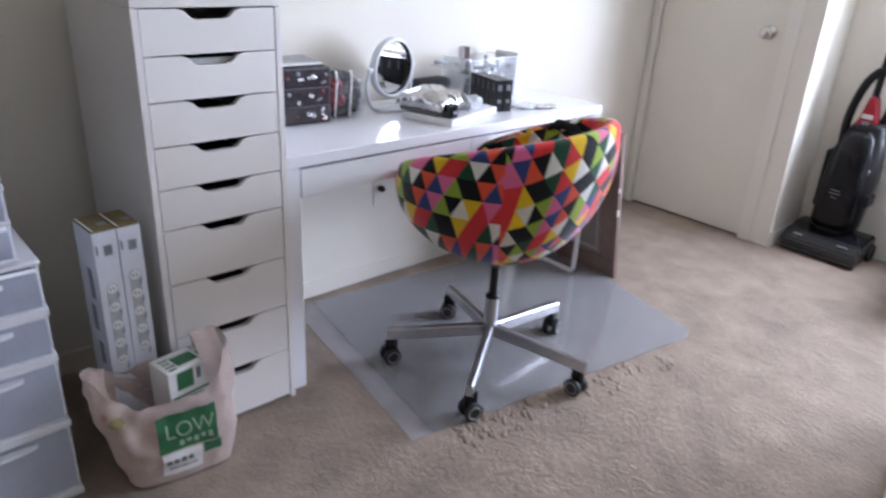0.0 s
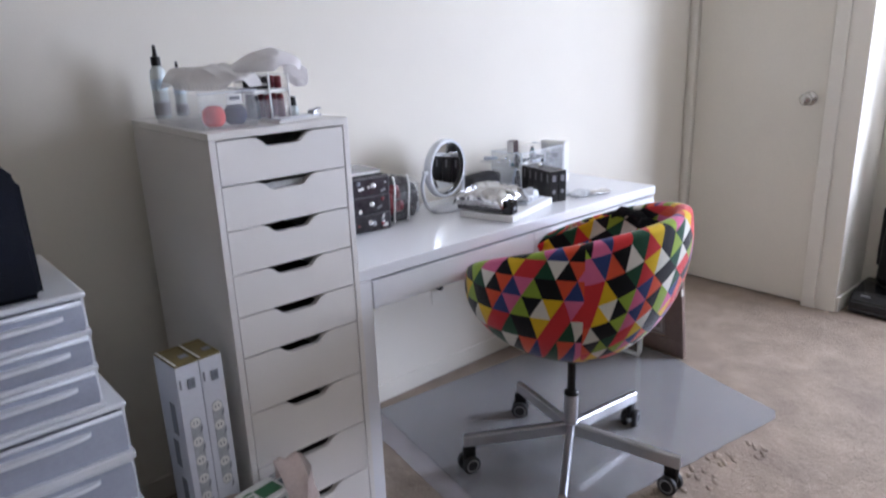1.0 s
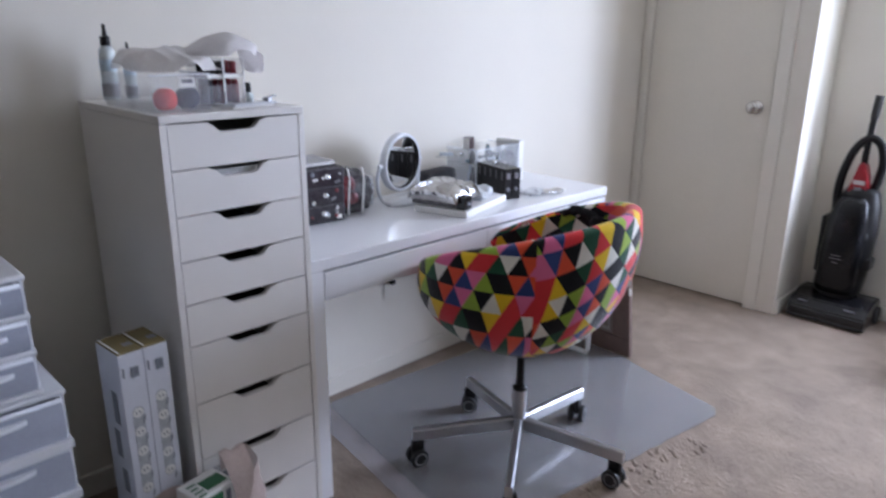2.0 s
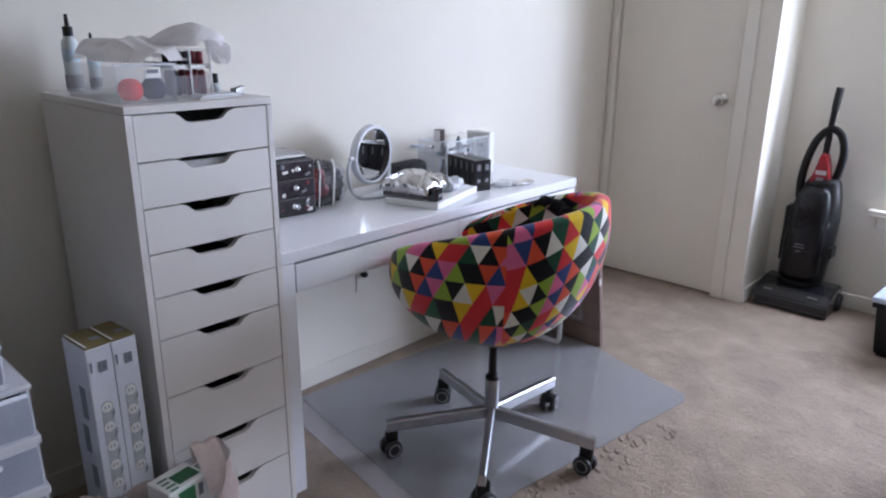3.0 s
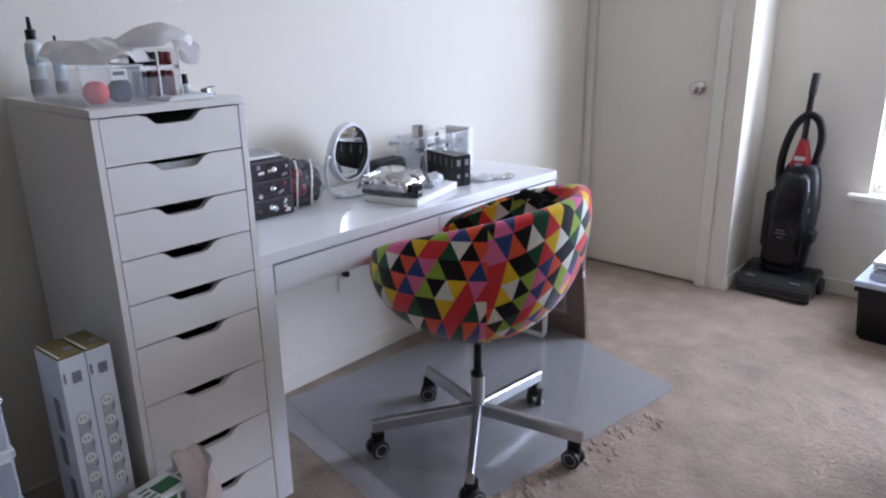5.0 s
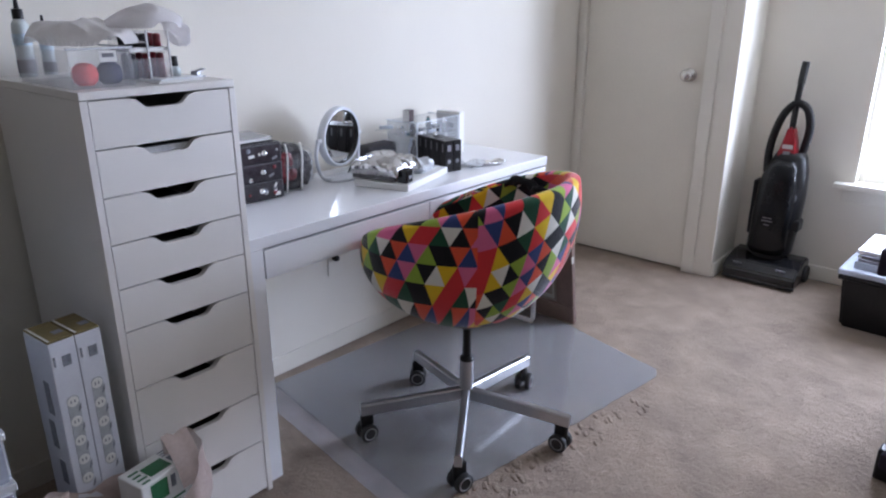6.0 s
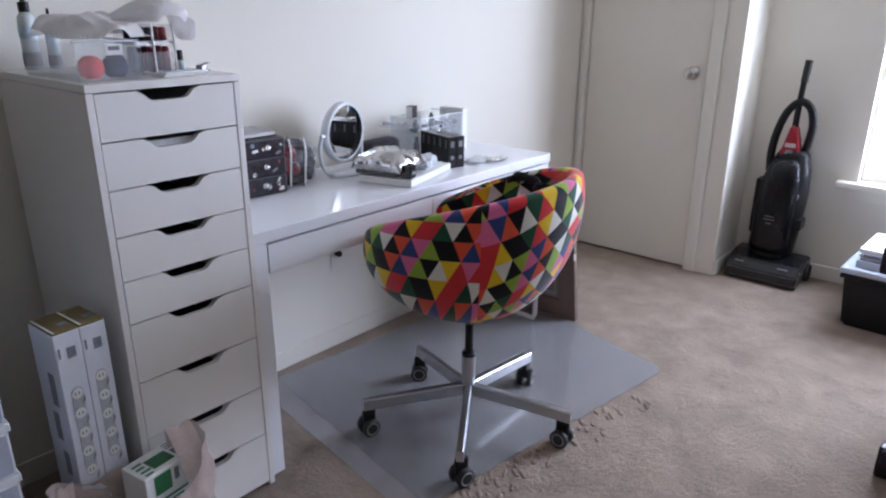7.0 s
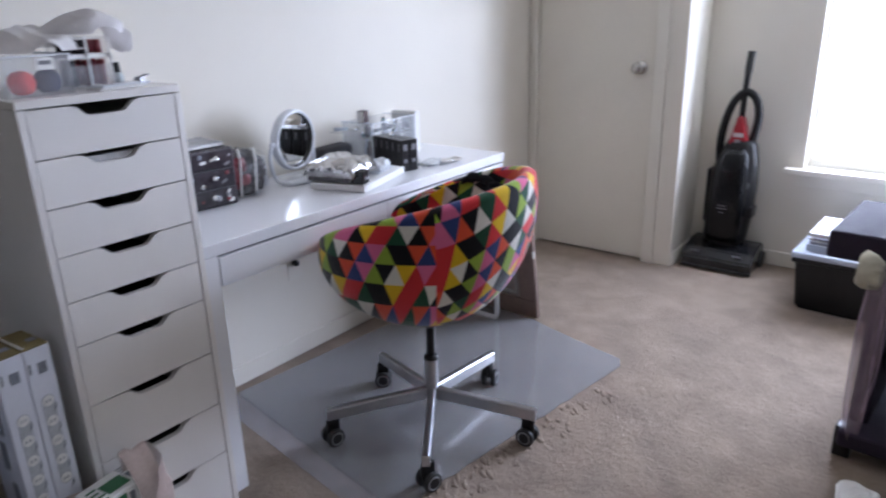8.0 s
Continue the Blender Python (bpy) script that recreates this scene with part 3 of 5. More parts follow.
part("badge", box(-0.13, -0.096, 0.089, -0.09, -0.090, 0.096), GREY, hd)
def body(rows, seg=28, power=2.6):
    b = bmesh.new()
    rings = []
    for z, xc, yc, rx, ry in rows:
        ring = []
        for k in range(seg):
            a = 2 * math.pi * k / seg
            c, s_ = math.cos(a), math.sin(a)
            ring.append(b.verts.new((xc + rx * math.copysign(abs(c) ** (2 / power), c), yc + ry * math.copysign(abs(s_) ** (2 / power), s_), z)))
        rings.append(ring)
    for p, q in zip(rings, rings[1:]):
        for k in range(seg):
            b.faces.new([p[k], p[(k + 1) % seg], q[(k + 1) % seg], q[k]])
    b.faces.new(rings[0][::-1])
    b.faces.new(rings[-1])
    return b
part("neck", body([(0.09, -0.005, 0.03, 0.07, 0.05), (0.16, -0.005, 0.045, 0.085, 0.06)]), BLACK, v, smooth=True)
part("body", body([(0.125, -0.012, 0.05, 0.085, 0.06), (0.15, -0.01, 0.05, 0.105, 0.075), (0.30, 0.0, 0.055, 0.112, 0.08), (0.45, 0.01, 0.06, 0.108, 0.08), (0.56, 0.015, 0.065, 0.095, 0.075), (0.63, 0.02, 0.07, 0.075, 0.06), (0.655, 0.02, 0.07, 0.06, 0.05)]), BLACK, v, smooth=True)
dc = part("dust_cup", body([(0.145, -0.008, 0.005, 0.078, 0.048), (0.18, -0.008, -0.002, 0.090, 0.056), (0.34, -0.004, -0.004, 0.093, 0.058), (0.50, 0.0, 0.0, 0.088, 0.056), (0.585, 0.006, 0.01, 0.070, 0.046), (0.62, 0.008, 0.018, 0.05, 0.03)]), SMOKE, v, "smoked clear dust cup", True)
for z, w_ in ((0.335, 0.042), (0.32, 0.05), (0.30, 0.024)):
    part("badge", box(-0.010 - w_ / 2, -0.0645, z, -0.010 + w_ / 2, -0.0605, z + 0.006), mat("dim_print", (0.11, 0.10, 0.11), 0.5), dc, "grey printed bars")
part("side_clip", box(0.088, 0.0, 0.27, 0.122, 0.09, 0.33, 0.01), BLACK, v)
part("side_clip", box(-0.122, 0.02, 0.22, -0.10, 0.09, 0.50, 0.008), BLACK, v)
part("lens", lathe([(0, 0), (0.021, 0), (0.018, 0.006), (0, 0.008)], 18, Matrix.Translation((0.075, -0.01, 0.44)) @ Matrix.Rotation(radians(70), 4, "X")), mat("dim_dial", (0.07, 0.07, 0.075), 0.3), v, "dim round dial")
o = [(-0.043, 0.615), (0.060, 0.615), (0.038, 0.71), (0.021, 0.775), (-0.003, 0.775), (-0.016, 0.71)]
b = prism(o, 0.02, 0.085)
bmesh.ops.bevel(b, geom=b.edges[:], offset=0.008, segments=2, affect="EDGES")
hc = part("handle_cover", b, RED, v, "red plastic cover with a pale badge")
part("badge", box(-0.014, 0.0165, 0.672, 0.034, 0.0205, 0.692), mat("pale_badge", (0.55, 0.50, 0.50), 0.4), hc, "pale printed bar")
part("badge", box(-0.006, 0.0165, 0.636, 0.024, 0.0205, 0.660), GREY, hc)
part("handle", tube(spline([(0.008, 0.055, 0.76), (0.008, 0.062, 0.86), (0.010, 0.072, 0.96), (0.016, 0.08, 1.07)], 6), 0.0145, 12), BLACK, v, "straight black handle", True)
part("grip", tube(spline([(0.011, 0.073, 0.975), (0.013, 0.076, 1.02), (0.0165, 0.08, 1.078)], 6), 0.018, 12), RUBBER, v, "", True)
part("hose", tube(spline([(-0.080, 0.07, 0.54), (-0.084, 0.068, 0.64), (-0.070, 0.066, 0.74), (-0.038, 0.064, 0.835), (0.012, 0.064, 0.885), (0.060, 0.066, 0.86), (0.082, 0.07, 0.78), (0.074, 0.072, 0.69), (0.058, 0.074, 0.62)], 12), 0.019, 12, 0.06), BLACK, v, "ribbed black hose", True)
part("cord", tube(spline([(-0.115, 0.09, 0.5), (-0.14, 0.1, 0.3), (-0.13, 0.1, 0.2), (-0.12, 0.09, 0.26)], 8), 0.004, 8), BLACK, v, "", True)

# ---- black bin with papers under the window ----
BLUISH = mat("clear_bluish_lid", (0.62, 0.68, 0.78), 0.2, alpha=0.75)
PAPER = mat("white_paper", (0.80, 0.79, 0.77), 0.7, vary=0.03)
PRINT = mat("grey_magazine", (0.30, 0.30, 0.36), 0.5, vary=0.5, scale=18)
bn = thing("storage_bin", 2.62, -1.455, 0, -2, "black plastic storage bin with a clear lid, under the window", "storage bin")
b = bmesh.new()
vs0 = [b.verts.new(p) for p in ((0.02, -0.44, 0), (0.40, -0.44, 0), (0.40, -0.02, 0), (0.02, -0.02, 0))]
vs1 = [b.verts.new(p) for p in ((0, -0.46, 0.238), (0.42, -0.46, 0.238), (0.42, 0, 0.238), (0, 0, 0.238))]
b.faces.new(vs0[::-1])
b.faces.new(vs1)
for i in range(4):
    b.faces.new([vs0[i], vs0[(i + 1) % 4], vs1[(i + 1) % 4], vs1[i]])
bmesh.ops.bevel(b, geom=b.edges[:], offset=0.012, segments=3, affect="EDGES")
part("bin", b, BLACK, bn)
part("rim", box(-0.012, -0.472, 0.222, 0.432, 0.012, 0.244, 0.006), BLACK, bn)
part("lid", box(-0.016, -0.476, 0.2445, 0.436, 0.016, 0.272, 0.009), BLUISH, bn, "clear bluish lid")
for i, (z, dx, dy, m, th, sx, sy) in enumerate(((0.2725, 0.03, -0.43, BLUISH, 0.03, 0.36, 0.40), (0.303, 0.035, -0.40, PRINT, 0.012, 0.30, 0.36), (0.3155, 0.05, -0.41, PAPER, 0.006, 0.31, 0.38), (0.322, 0.04, -0.42, PRINT, 0.008, 0.28, 0.37), (0.3305, 0.055, -0.40, PAPER, 0.016, 0.30, 0.37))):
    t = thing("magazine" if m is PRINT else ("paper_stack" if m is PAPER else "document_case"), 2.62, -1.455, z, -2 + (i * 37 % 9) - 4, {0: "clear bluish document case lying on the bin lid", 1: "grey magazine in the pile on the bin", 2: "thin sheaf of white paper in the pile", 3: "grey magazine under the white papers", 4: "thick stack of white paper on the pile"}[i], "document case" if m is BLUISH else ("magazine" if m is PRINT else "paper"))
    part("sheaf" if m is not BLUISH else "case", box(dx, dy, 0, dx + sx, dy + sy, th, 0.002), m, t)

# ---- stacked clear drawers, with a black box on top ----
CLEAR = mat("frosted_drawer_plastic", (0.72, 0.77, 0.92), 0.22, vary=0.10, scale=9, alpha=0.44)
FRAMEP = mat("white_translucent_plastic", (0.82, 0.84, 0.88), 0.3, vary=0.03, alpha=0.9)
STUFFC = mat("dim_contents", (0.26, 0.27, 0.34), 0.8, vary=0.6, scale=12)
def drawer_tower(name, x1, wd, y0, dp, z, levels, proud, label):
    t = thing(name, x1, y0, z, 0, label, "storage tower", group="stacked clear drawers")
    top = levels[-1]
    part("back", box(-wd, dp - 0.004, 0, 0, dp, top), FRAMEP, t)
    for sx in (-wd, -0.006):
        b = prism([(0.012, 0), (dp, 0), (dp, top), (0.012, top)], sx, sx + 0.006, "x")
        part("side_panel", b, FRAMEP, t)
    part("top_panel", box(-wd - 0.004, 0, top, 0.004, dp, top + 0.014, 0.006), FRAMEP, t)
    for lo, hi in zip(levels, levels[1:]):
        part("shelf", box(-wd, -proud - 0.004, lo, 0, dp - 0.006, lo + 0.010 + proud * 0.7, 0.003), FRAMEP, t)
        hgt = hi - lo
        # front that bulges a little, with a rolled top rim and a scooped lip
        bulge = [(-0.002 - 0.010 * math.sin(math.pi * k / 8) ** 0.8, 0.012 + (hgt - 0.018) * k / 8) for k in range(9)]
        f = part("drawer", prism([(a, lo + c) for a, c in bulge] + [(0.004, lo + hgt - 0.006), (0.004, lo + 0.012)], -wd + 0.009, -0.009, "x"), CLEAR, t)
        part("rim", tube([(-wd + 0.010, -0.004, lo + hgt - 0.0055), (-wd / 2, -0.007, lo + hgt - 0.0055), (-0.010, -0.004, lo + hgt - 0.0055)], 0.005, 8), FRAMEP, f, "paler rolled rim", True)
        part("side_wall", box(-wd + 0.011, 0.005, lo + 0.012, -wd + 0.013, dp - 0.02, lo + hgt - 0.012), CLEAR, f)
        part("side_wall", box(-0.013, 0.005, lo + 0.012, -0.011, dp - 0.02, lo + hgt - 0.012), CLEAR, f)
        n = 12
        c = -wd / 2
        hw = 0.125
        lip = [(c + hw * math.cos(math.pi * k / n), -0.008 - 0.020 * math.sin(math.pi * k / n) ** 0.7) for k in range(n + 1)]
        part("handle", prism([(a, q) for a, q in lip] + [(c - hw, -0.006), (c + hw, -0.006)], lo + hgt - 0.030, lo + hgt - 0.022, "z"), FRAMEP, f, "scooped lip handle")
        part("packed_item", box(-wd + 0.02, 0.03, lo + 0.016, -0.02, dp - 0.03, lo + hgt * 0.62, 0.02), STUFFC, f)
        part("packed_item", box(-wd * 0.55, 0.045, lo + hgt * 0.622, -0.035, dp - 0.08, lo + hgt * 0.80, 0.012), STUFFC, f)
    return t
drawer_tower("storage_tower", -0.263, 0.40, -0.522, 0.40, 0, [0.0, 0.205, 0.385, 0.505, 0.618], 0.013, "frosted clear plastic drawer unit on the carpet")
drawer_tower("storage_tower", -0.297, 0.34, -0.512, 0.37, 0.633, [0.0, 0.085, 0.162, 0.238], 0.003, "smaller frosted clear plastic drawers stacked on top")
FELT = mat("black_fabric", (0.008, 0.009, 0.013), 0.9, vary=0.2, scale=40, bump=0.3, bump_scale=400, spec=0.08)
bb = thing("fabric_box", -0.36, -0.50, 0.886, 0, "black fabric box standing on the clear drawers", "box")
b = bmesh.new()
lo = [b.verts.new(p) for p in ((-0.26, 0, 0), (0.0, 0, 0), (0.0, 0.30, 0), (-0.26, 0.30, 0))]
md = [b.verts.new(p) for p in ((-0.25, 0.004, 0.225), (-0.002, 0.004, 0.232), (-0.006, 0.29, 0.225), (-0.25, 0.29, 0.225))]
hi = [b.verts.new(p) for p in ((-0.24, 0.03, 0.265), (-0.04, 0.03, 0.275), (-0.05, 0.26, 0.27), (-0.24, 0.26, 0.265))]
b.faces.new(lo[::-1])
b.faces.new(hi)
for p, q in ((lo, md), (md, hi)):
    for i in range(4):
        b.faces.new([p[i], p[(i + 1) % 4], q[(i + 1) % 4], q[i]])
bmesh.ops.bevel(b, geom=b.edges[:], offset=0.012, segments=3, affect="EDGES")
part("body", b, FELT, bb, smooth=True)

# ---- two power-strip cartons ----
CARTON = mat("white_carton", (0.66, 0.68, 0.74), 0.45, vary=0.05, scale=8)
KRAFT = mat("olive_carton_top", (0.18, 0.135, 0.05), 0.6, vary=0.25, scale=25)
WPACK = mat("white_pack", (0.75, 0.75, 0.73), 0.4, vary=0.04)
INK = mat("grey_ink", (0.20, 0.215, 0.25), 0.5, vary=0.3, scale=60)
PICTURE = mat("grey_picture_print", (0.42, 0.44, 0.47), 0.45, vary=0.2, scale=40)
for n in range(2):
    c = thing("power_strip_carton", -0.148 + 0.0566 * n, -0.507 + 0.004 * n, 0, 4, "tall white power-strip carton with an olive top", "carton", group="power strip cartons")
    part("body", box(0, 0, 0, 0.056, 0.110, 0.659, 0.002), CARTON, c)
    part("lid", box(0.001, 0.001, 0.6595, 0.055, 0.109, 0.664, 0.001), KRAFT, c, "olive printed top flap")
    part("label", box(0.024, -0.0012, 0.60, 0.042, -0.0002, 0.625), INK, c, "small square dark print")
    part("label", box(0.006, -0.0012, 0.605, 0.010, -0.0002, 0.628), INK, c)
    top_z = 0.515 + 0.02 * n
    strip = [(0.029 + 0.013 * math.cos(a), (top_z if math.sin(a) > 0 else top_z - 0.20) + 0.013 * math.sin(a)) for a in [math.pi * (k + 0.5) / 8 for k in range(16)]]
    part("label", prism(strip, -0.0010, -0.0002), PICTURE, c, "printed picture of a power strip")
    for k in range(5):
        z = top_z - 0.002 - 0.049 * k
        part("label", lathe([(0.0, 0), (0.0125, 0), (0.012, 0.0006), (0, 0.0006)], 16, Matrix.Translation((0.028, -0.0011, z)) @ Matrix.Rotation(radians(90), 4, "X")), WPACK, c, "printed socket picture")
        for dx in (-0.004, 0.004):
            part("label", box(0.028 + dx - 0.0012, -0.0024, z - 0.003, 0.028 + dx + 0.0012, -0.0018, z + 0.004), INK, c)
        part("label", prism([(0.036, z - 0.030), (0.043, z - 0.022), (0.044, z - 0.008), (0.040, z - 0.014)], -0.0016, -0.0011), INK, c)
    part("label", box(0.012, -0.0010, 0.08, 0.046, -0.0002, 0.115), PICTURE, c)
    part("label", box(0.030, 0.03, 0.6642, 0.05, 0.05, 0.6648), INK, c)
    part("label", box(0.003, 0.003, 0.6642, 0.0075, 0.107, 0.6648), WPACK, c, "pale edge of the printed top")
    if n == 0:
        for k in range(5):
            part("label", box(-0.0012, 0.03 + 0.012 * (k % 2), 0.12 + 0.09 * k, -0.0002, 0.055 + 0.012 * (k % 2), 0.16 + 0.1 * k), INK, c)

# ---- outlet and plug under the desk ----
ol = thing("wall_outlet", 1.078, NY, 0.38, 0, "white wall outlet plate with a black plug under the desk", "outlet")
part("plate", box(-0.036, -0.0035, -0.058, 0.036, -0.0005, 0.058, 0.0013), TRIM, ol)
part("plug", lathe([(0, 0), (0.012, 0), (0.013, 0.014), (0.010, 0.022), (0, 0.024)], 18, Matrix.Translation((-0.004, -0.0035, 0.012)) @ Matrix.Rotation(radians(90), 4, "X")), BLACK, ol, "black round plug")

# ---- shopping bag on the carpet ----
FILM = mat("thin_pink_film", (0.66, 0.53, 0.48), 0.35, vary=0.16, scale=14, alpha=0.70)
GREEN = mat("green_print", (0.025, 0.15, 0.06), 0.4, vary=0.2, scale=20)
pk = thing("soap_carton", 0.014, -0.575, 0.006, 10, "white and green printed carton inside the shopping bag", "carton")
pk.scale = (0.80, 1.05, 0.905)
part("carton", box(-0.10, -0.035, 0, 0.078, 0.045, 0.335, 0.004), WPACK, pk)
part("label", box(-0.07, -0.0365, 0.27, -0.015, -0.0352, 0.325), GREEN, pk)
part("label", box(-0.05, -0.02, 0.3352, 0.02, 0.02, 0.3362), GREEN, pk)
part("label", box(0.03, -0.025, 0.3352, 0.07, 0.01, 0.3362), INK, pk)
part("label", box(-0.003, -0.0365, 0.285, 0.012, -0.0352, 0.32), INK, pk)
part("label", box(0.03, -0.0365, 0.28, 0.045, -0.0352, 0.32), INK, pk)
for k in range(4):
    part("label", box(-0.085, -0.029 + 0.016 * k, 0.3352, -0.06 + 0.006 * (k % 2), -0.023 + 0.016 * k, 0.336), GREEN, pk)
for k in range(3):
    part("label", box(0.028, 0.018 + 0.009 * k, 0.3352, 0.066 - 0.008 * (k % 2), 0.022 + 0.009 * k, 0.336), INK, pk)
for k in range(5):
    part("label", box(-0.09, -0.0362, 0.19 + 0.014 * k, 0.02 + 0.018 * (k % 3), -0.0352, 0.196 + 0.014 * k), GREEN if k > 2 else INK, pk)
def bag_mesh():
    """A carrier bag standing open, with two handles, over its carton."""
    b = bmesh.new()
    nu, nv = 72, 26
    rings = []
    for j in range(nv + 1):
        v_ = j / nv
        ring = []
        for i in range(nu):
            a = 2 * math.pi * i / nu
            c, s_ = math.cos(a), math.sin(a)
            rx = 0.128 + 0.020 * math.sin(v_ * 3.0)
            ry = 0.062 + 0.012 * math.sin(v_ * 3.1)
            x = rx * math.copysign(abs(c) ** 0.55, c) - 0.02
            y = ry * math.copysign(abs(s_) ** 0.6, s_)
            x -= 0.06 * v_ ** 1.2 * max(0, -c)
            top = 0.240 + 0.15 * max(0, c - 0.2) ** 1.3 + 0.16 * max(0, -c - 0.4) ** 1.2 + 0.004 * max(0, -s_) + 0.05 * max(0, s_)
            z = 0.004 + v_ * top
            q = Vector((x, y, z))
            k = 1 - abs(noise.noise(q * 13 + Vector((3, 1, 2)))) * 2
            k2 = noise.noise(q * 32)
            x += c * (0.012 * (k - 0.4) + 0.004 * k2) * (0.3 + v_)
            y += s_ * (0.012 * (k - 0.4) + 0.004 * k2) * (0.3 + v_)
            ring.append(b.verts.new((x, y, z + 0.006 * k2 * v_)))
        rings.append(ring)
    for p, q in zip(rings, rings[1:]):
        for k in range(nu):
            b.faces.new([p[k], p[(k + 1) % nu], q[(k + 1) % nu], q[k]])
    b.faces.new(rings[0][::-1])
    return b
bg = thing("shopping_bag", -0.015, -0.585, 0, -6, "crumpled pale pink translucent shopping bag on the carpet", "shopping bag")
sheet = bag_mesh()
skin = BVHTree.FromBMesh(sheet)
def skin_y(x, z):
    hit = skin.ray_cast(Vector((x, -1, z)), Vector((0, 1, 0)))[0]
    return hit.y if hit else -0.07
part("bag", sheet, FILM, bg, smooth=True)
def printed(x0, z0, x1, z1, gap, round_=False):
    """A printed patch that follows the bag's front."""
    b = bmesh.new()
    n = 14
    rows = []
    for j in range(n + 1):
        row = []
        for i in range(n + 1):
            u, v_ = 2 * i / n - 1, 2 * j / n - 1
            if round_:
                u, v_ = u * math.sqrt(1 - v_ * v_ / 2), v_ * math.sqrt(1 - u * u / 2)
            x, z = (x0 + x1) / 2 + u * (x1 - x0) / 2, (z0 + z1) / 2 + v_ * (z1 - z0) / 2
            row.append(b.verts.new((x, skin_y(x, z) - gap, z)))
        rows.append(row)
    for p, q in zip(rows, rows[1:]):
        for i in range(n):
            b.faces.new([p[i], p[i + 1], q[i + 1], q[i]])
    return b
part("print", printed(-0.085, 0.105, 0.060, 0.212, 0.002), GREEN, bg, "green printed panel", True)
part("print", printed(0.022, 0.068, 0.068, 0.102, 0.002), GREEN, bg, "", True)
part("print", printed(-0.080, 0.030, 0.018, 0.101, 0.002), WPACK, bg, "white printed panel", True)
for k in range(4):
    part("print", printed(-0.072 + 0.018 * k, 0.066, -0.060 + 0.018 * k, 0.082, 0.0035), INK, bg)
part("print", printed(-0.066, 0.048, 0.004, 0.053, 0.0035), INK, bg)
LIME = mat("pale_green_print", (0.30, 0.42, 0.30), 0.45, vary=0.2, scale=30)
for k in range(5):
    part("print", printed(-0.036 + 0.018 * k, 0.116 + 0.006 * (k % 2), -0.024 + 0.018 * k, 0.134, 0.0035), LIME, bg)
words = bpy.data.curves.new("words", "FONT")
words.body, words.size, words.align_x = "LOW", 0.052, "CENTER"
word_ob = new("words", words)
dg = bpy.context.evaluated_depsgraph_get()
tm = bpy.data.meshes.new_from_object(word_ob.evaluated_get(dg))
bpy.data.objects.remove(word_ob)
b = bmesh.new()
b.from_mesh(tm)
bmesh.ops.triangulate(b, faces=b.faces[:])
for turn in range(3):
    bmesh.ops.subdivide_edges(b, edges=[e for e in b.edges if e.calc_length() > 0.006], cuts=1)
    bmesh.ops.triangulate(b, faces=b.faces[:])
for v_ in b.verts:
    x, z = v_.co.x - 0.008, v_.co.y * 1.1 + 0.148
    v_.co = Vector((x, skin_y(x, z) - 0.0045, z))
part("lettering", b, LIME, bg, "pale green capital letters")
def strap(pts, w):
    b = bmesh.new()
    prev = None
    for i, p in enumerate(spline(pts, 8)):
        k = 0.006 * noise.noise(Vector(p) * 25)
        row = [b.verts.new(Vector(p) + Vector((w * (q / 4 - 0.5), 0, k + 0.006 * math.sin(q * 2.2)))) for q in range(5)]
        if prev:
            for q in range(4):
                b.faces.new([prev[q], prev[q + 1], row[q + 1], row[q]])
        prev = row
    return b
part("bag_handle", strap([(0.085, -0.045, 0.26), (0.075, -0.03, 0.33), (0.065, 0.0, 0.385), (0.075, 0.03, 0.34), (0.085, 0.05, 0.26)], 0.06), FILM, bg, "", True)
part("bag_handle", strap([(-0.185, -0.035, 0.25), (-0.19, -0.02, 0.31), (-0.185, 0.0, 0.345), (-0.185, 0.02, 0.31), (-0.185, 0.035, 0.25)], 0.034), FILM, bg, "", True)
part("print_spot", printed(-0.186, 0.214, -0.150, 0.242, 0.002, True), mat("olive_print", (0.30, 0.25, 0.12), 0.5), bg, "olive printed spot")
part("print_spot", printed(-0.197, 0.238, -0.184, 0.256, 0.002, True), mat("pink_print", (0.40, 0.22, 0.20), 0.5), bg, "faded red printed spot")

# ---- armchair at the room's edge, with a hanging bag ----
PURPLE = mat("dark_purple_upholstery", (0.020, 0.012, 0.028), 0.85, vary=0.2, scale=25, bump=0.3, bump_scale=300)
MAUVE = mat("mauve_film", (0.40, 0.30, 0.37), 0.3, vary=0.3, scale=12, alpha=0.42)
ac = thing("armchair", 1.60, -1.772, 0, -4, "dark purple upholstered armchair with wide armrests", "armchair")
part("armrest", box(0.0, -0.10, 0.60, 0.42, 0.07, 0.68, 0.008, 3), PURPLE, ac)
part("armrest", box(0.0, -0.72, 0.60, 0.42, -0.56, 0.68, 0.008, 3), PURPLE, ac)
part("side", box(0.0, -0.115, 0.10, 0.55, -0.06, 0.599, 0.015, 3), PURPLE, ac)
part("side", box(0.0, -0.66, 0.10, 0.55, -0.605, 0.599, 0.015, 3), PURPLE, ac)
part("seat", box(0.0, -0.60, 0.25, 0.52, -0.12, 0.44, 0.04, 3), PURPLE, ac, smooth=True)
part("backrest", box(0.40, -0.70, 0.30, 0.56, -0.09, 1.10, 0.045, 3), PURPLE, ac, smooth=True)
for x, y in ((-0.05, -0.09), (0.5, -0.09), (-0.05, -0.63), (0.5, -0.63)):
    part("leg", box(x, y, 0, x + 0.05, y + 0.05, 0.10, 0.006), BLACK, ac)
part("base", box(-0.07, -0.70, 0.045, 0.55, -0.05, 0.10, 0.01), PURPLE, ac)
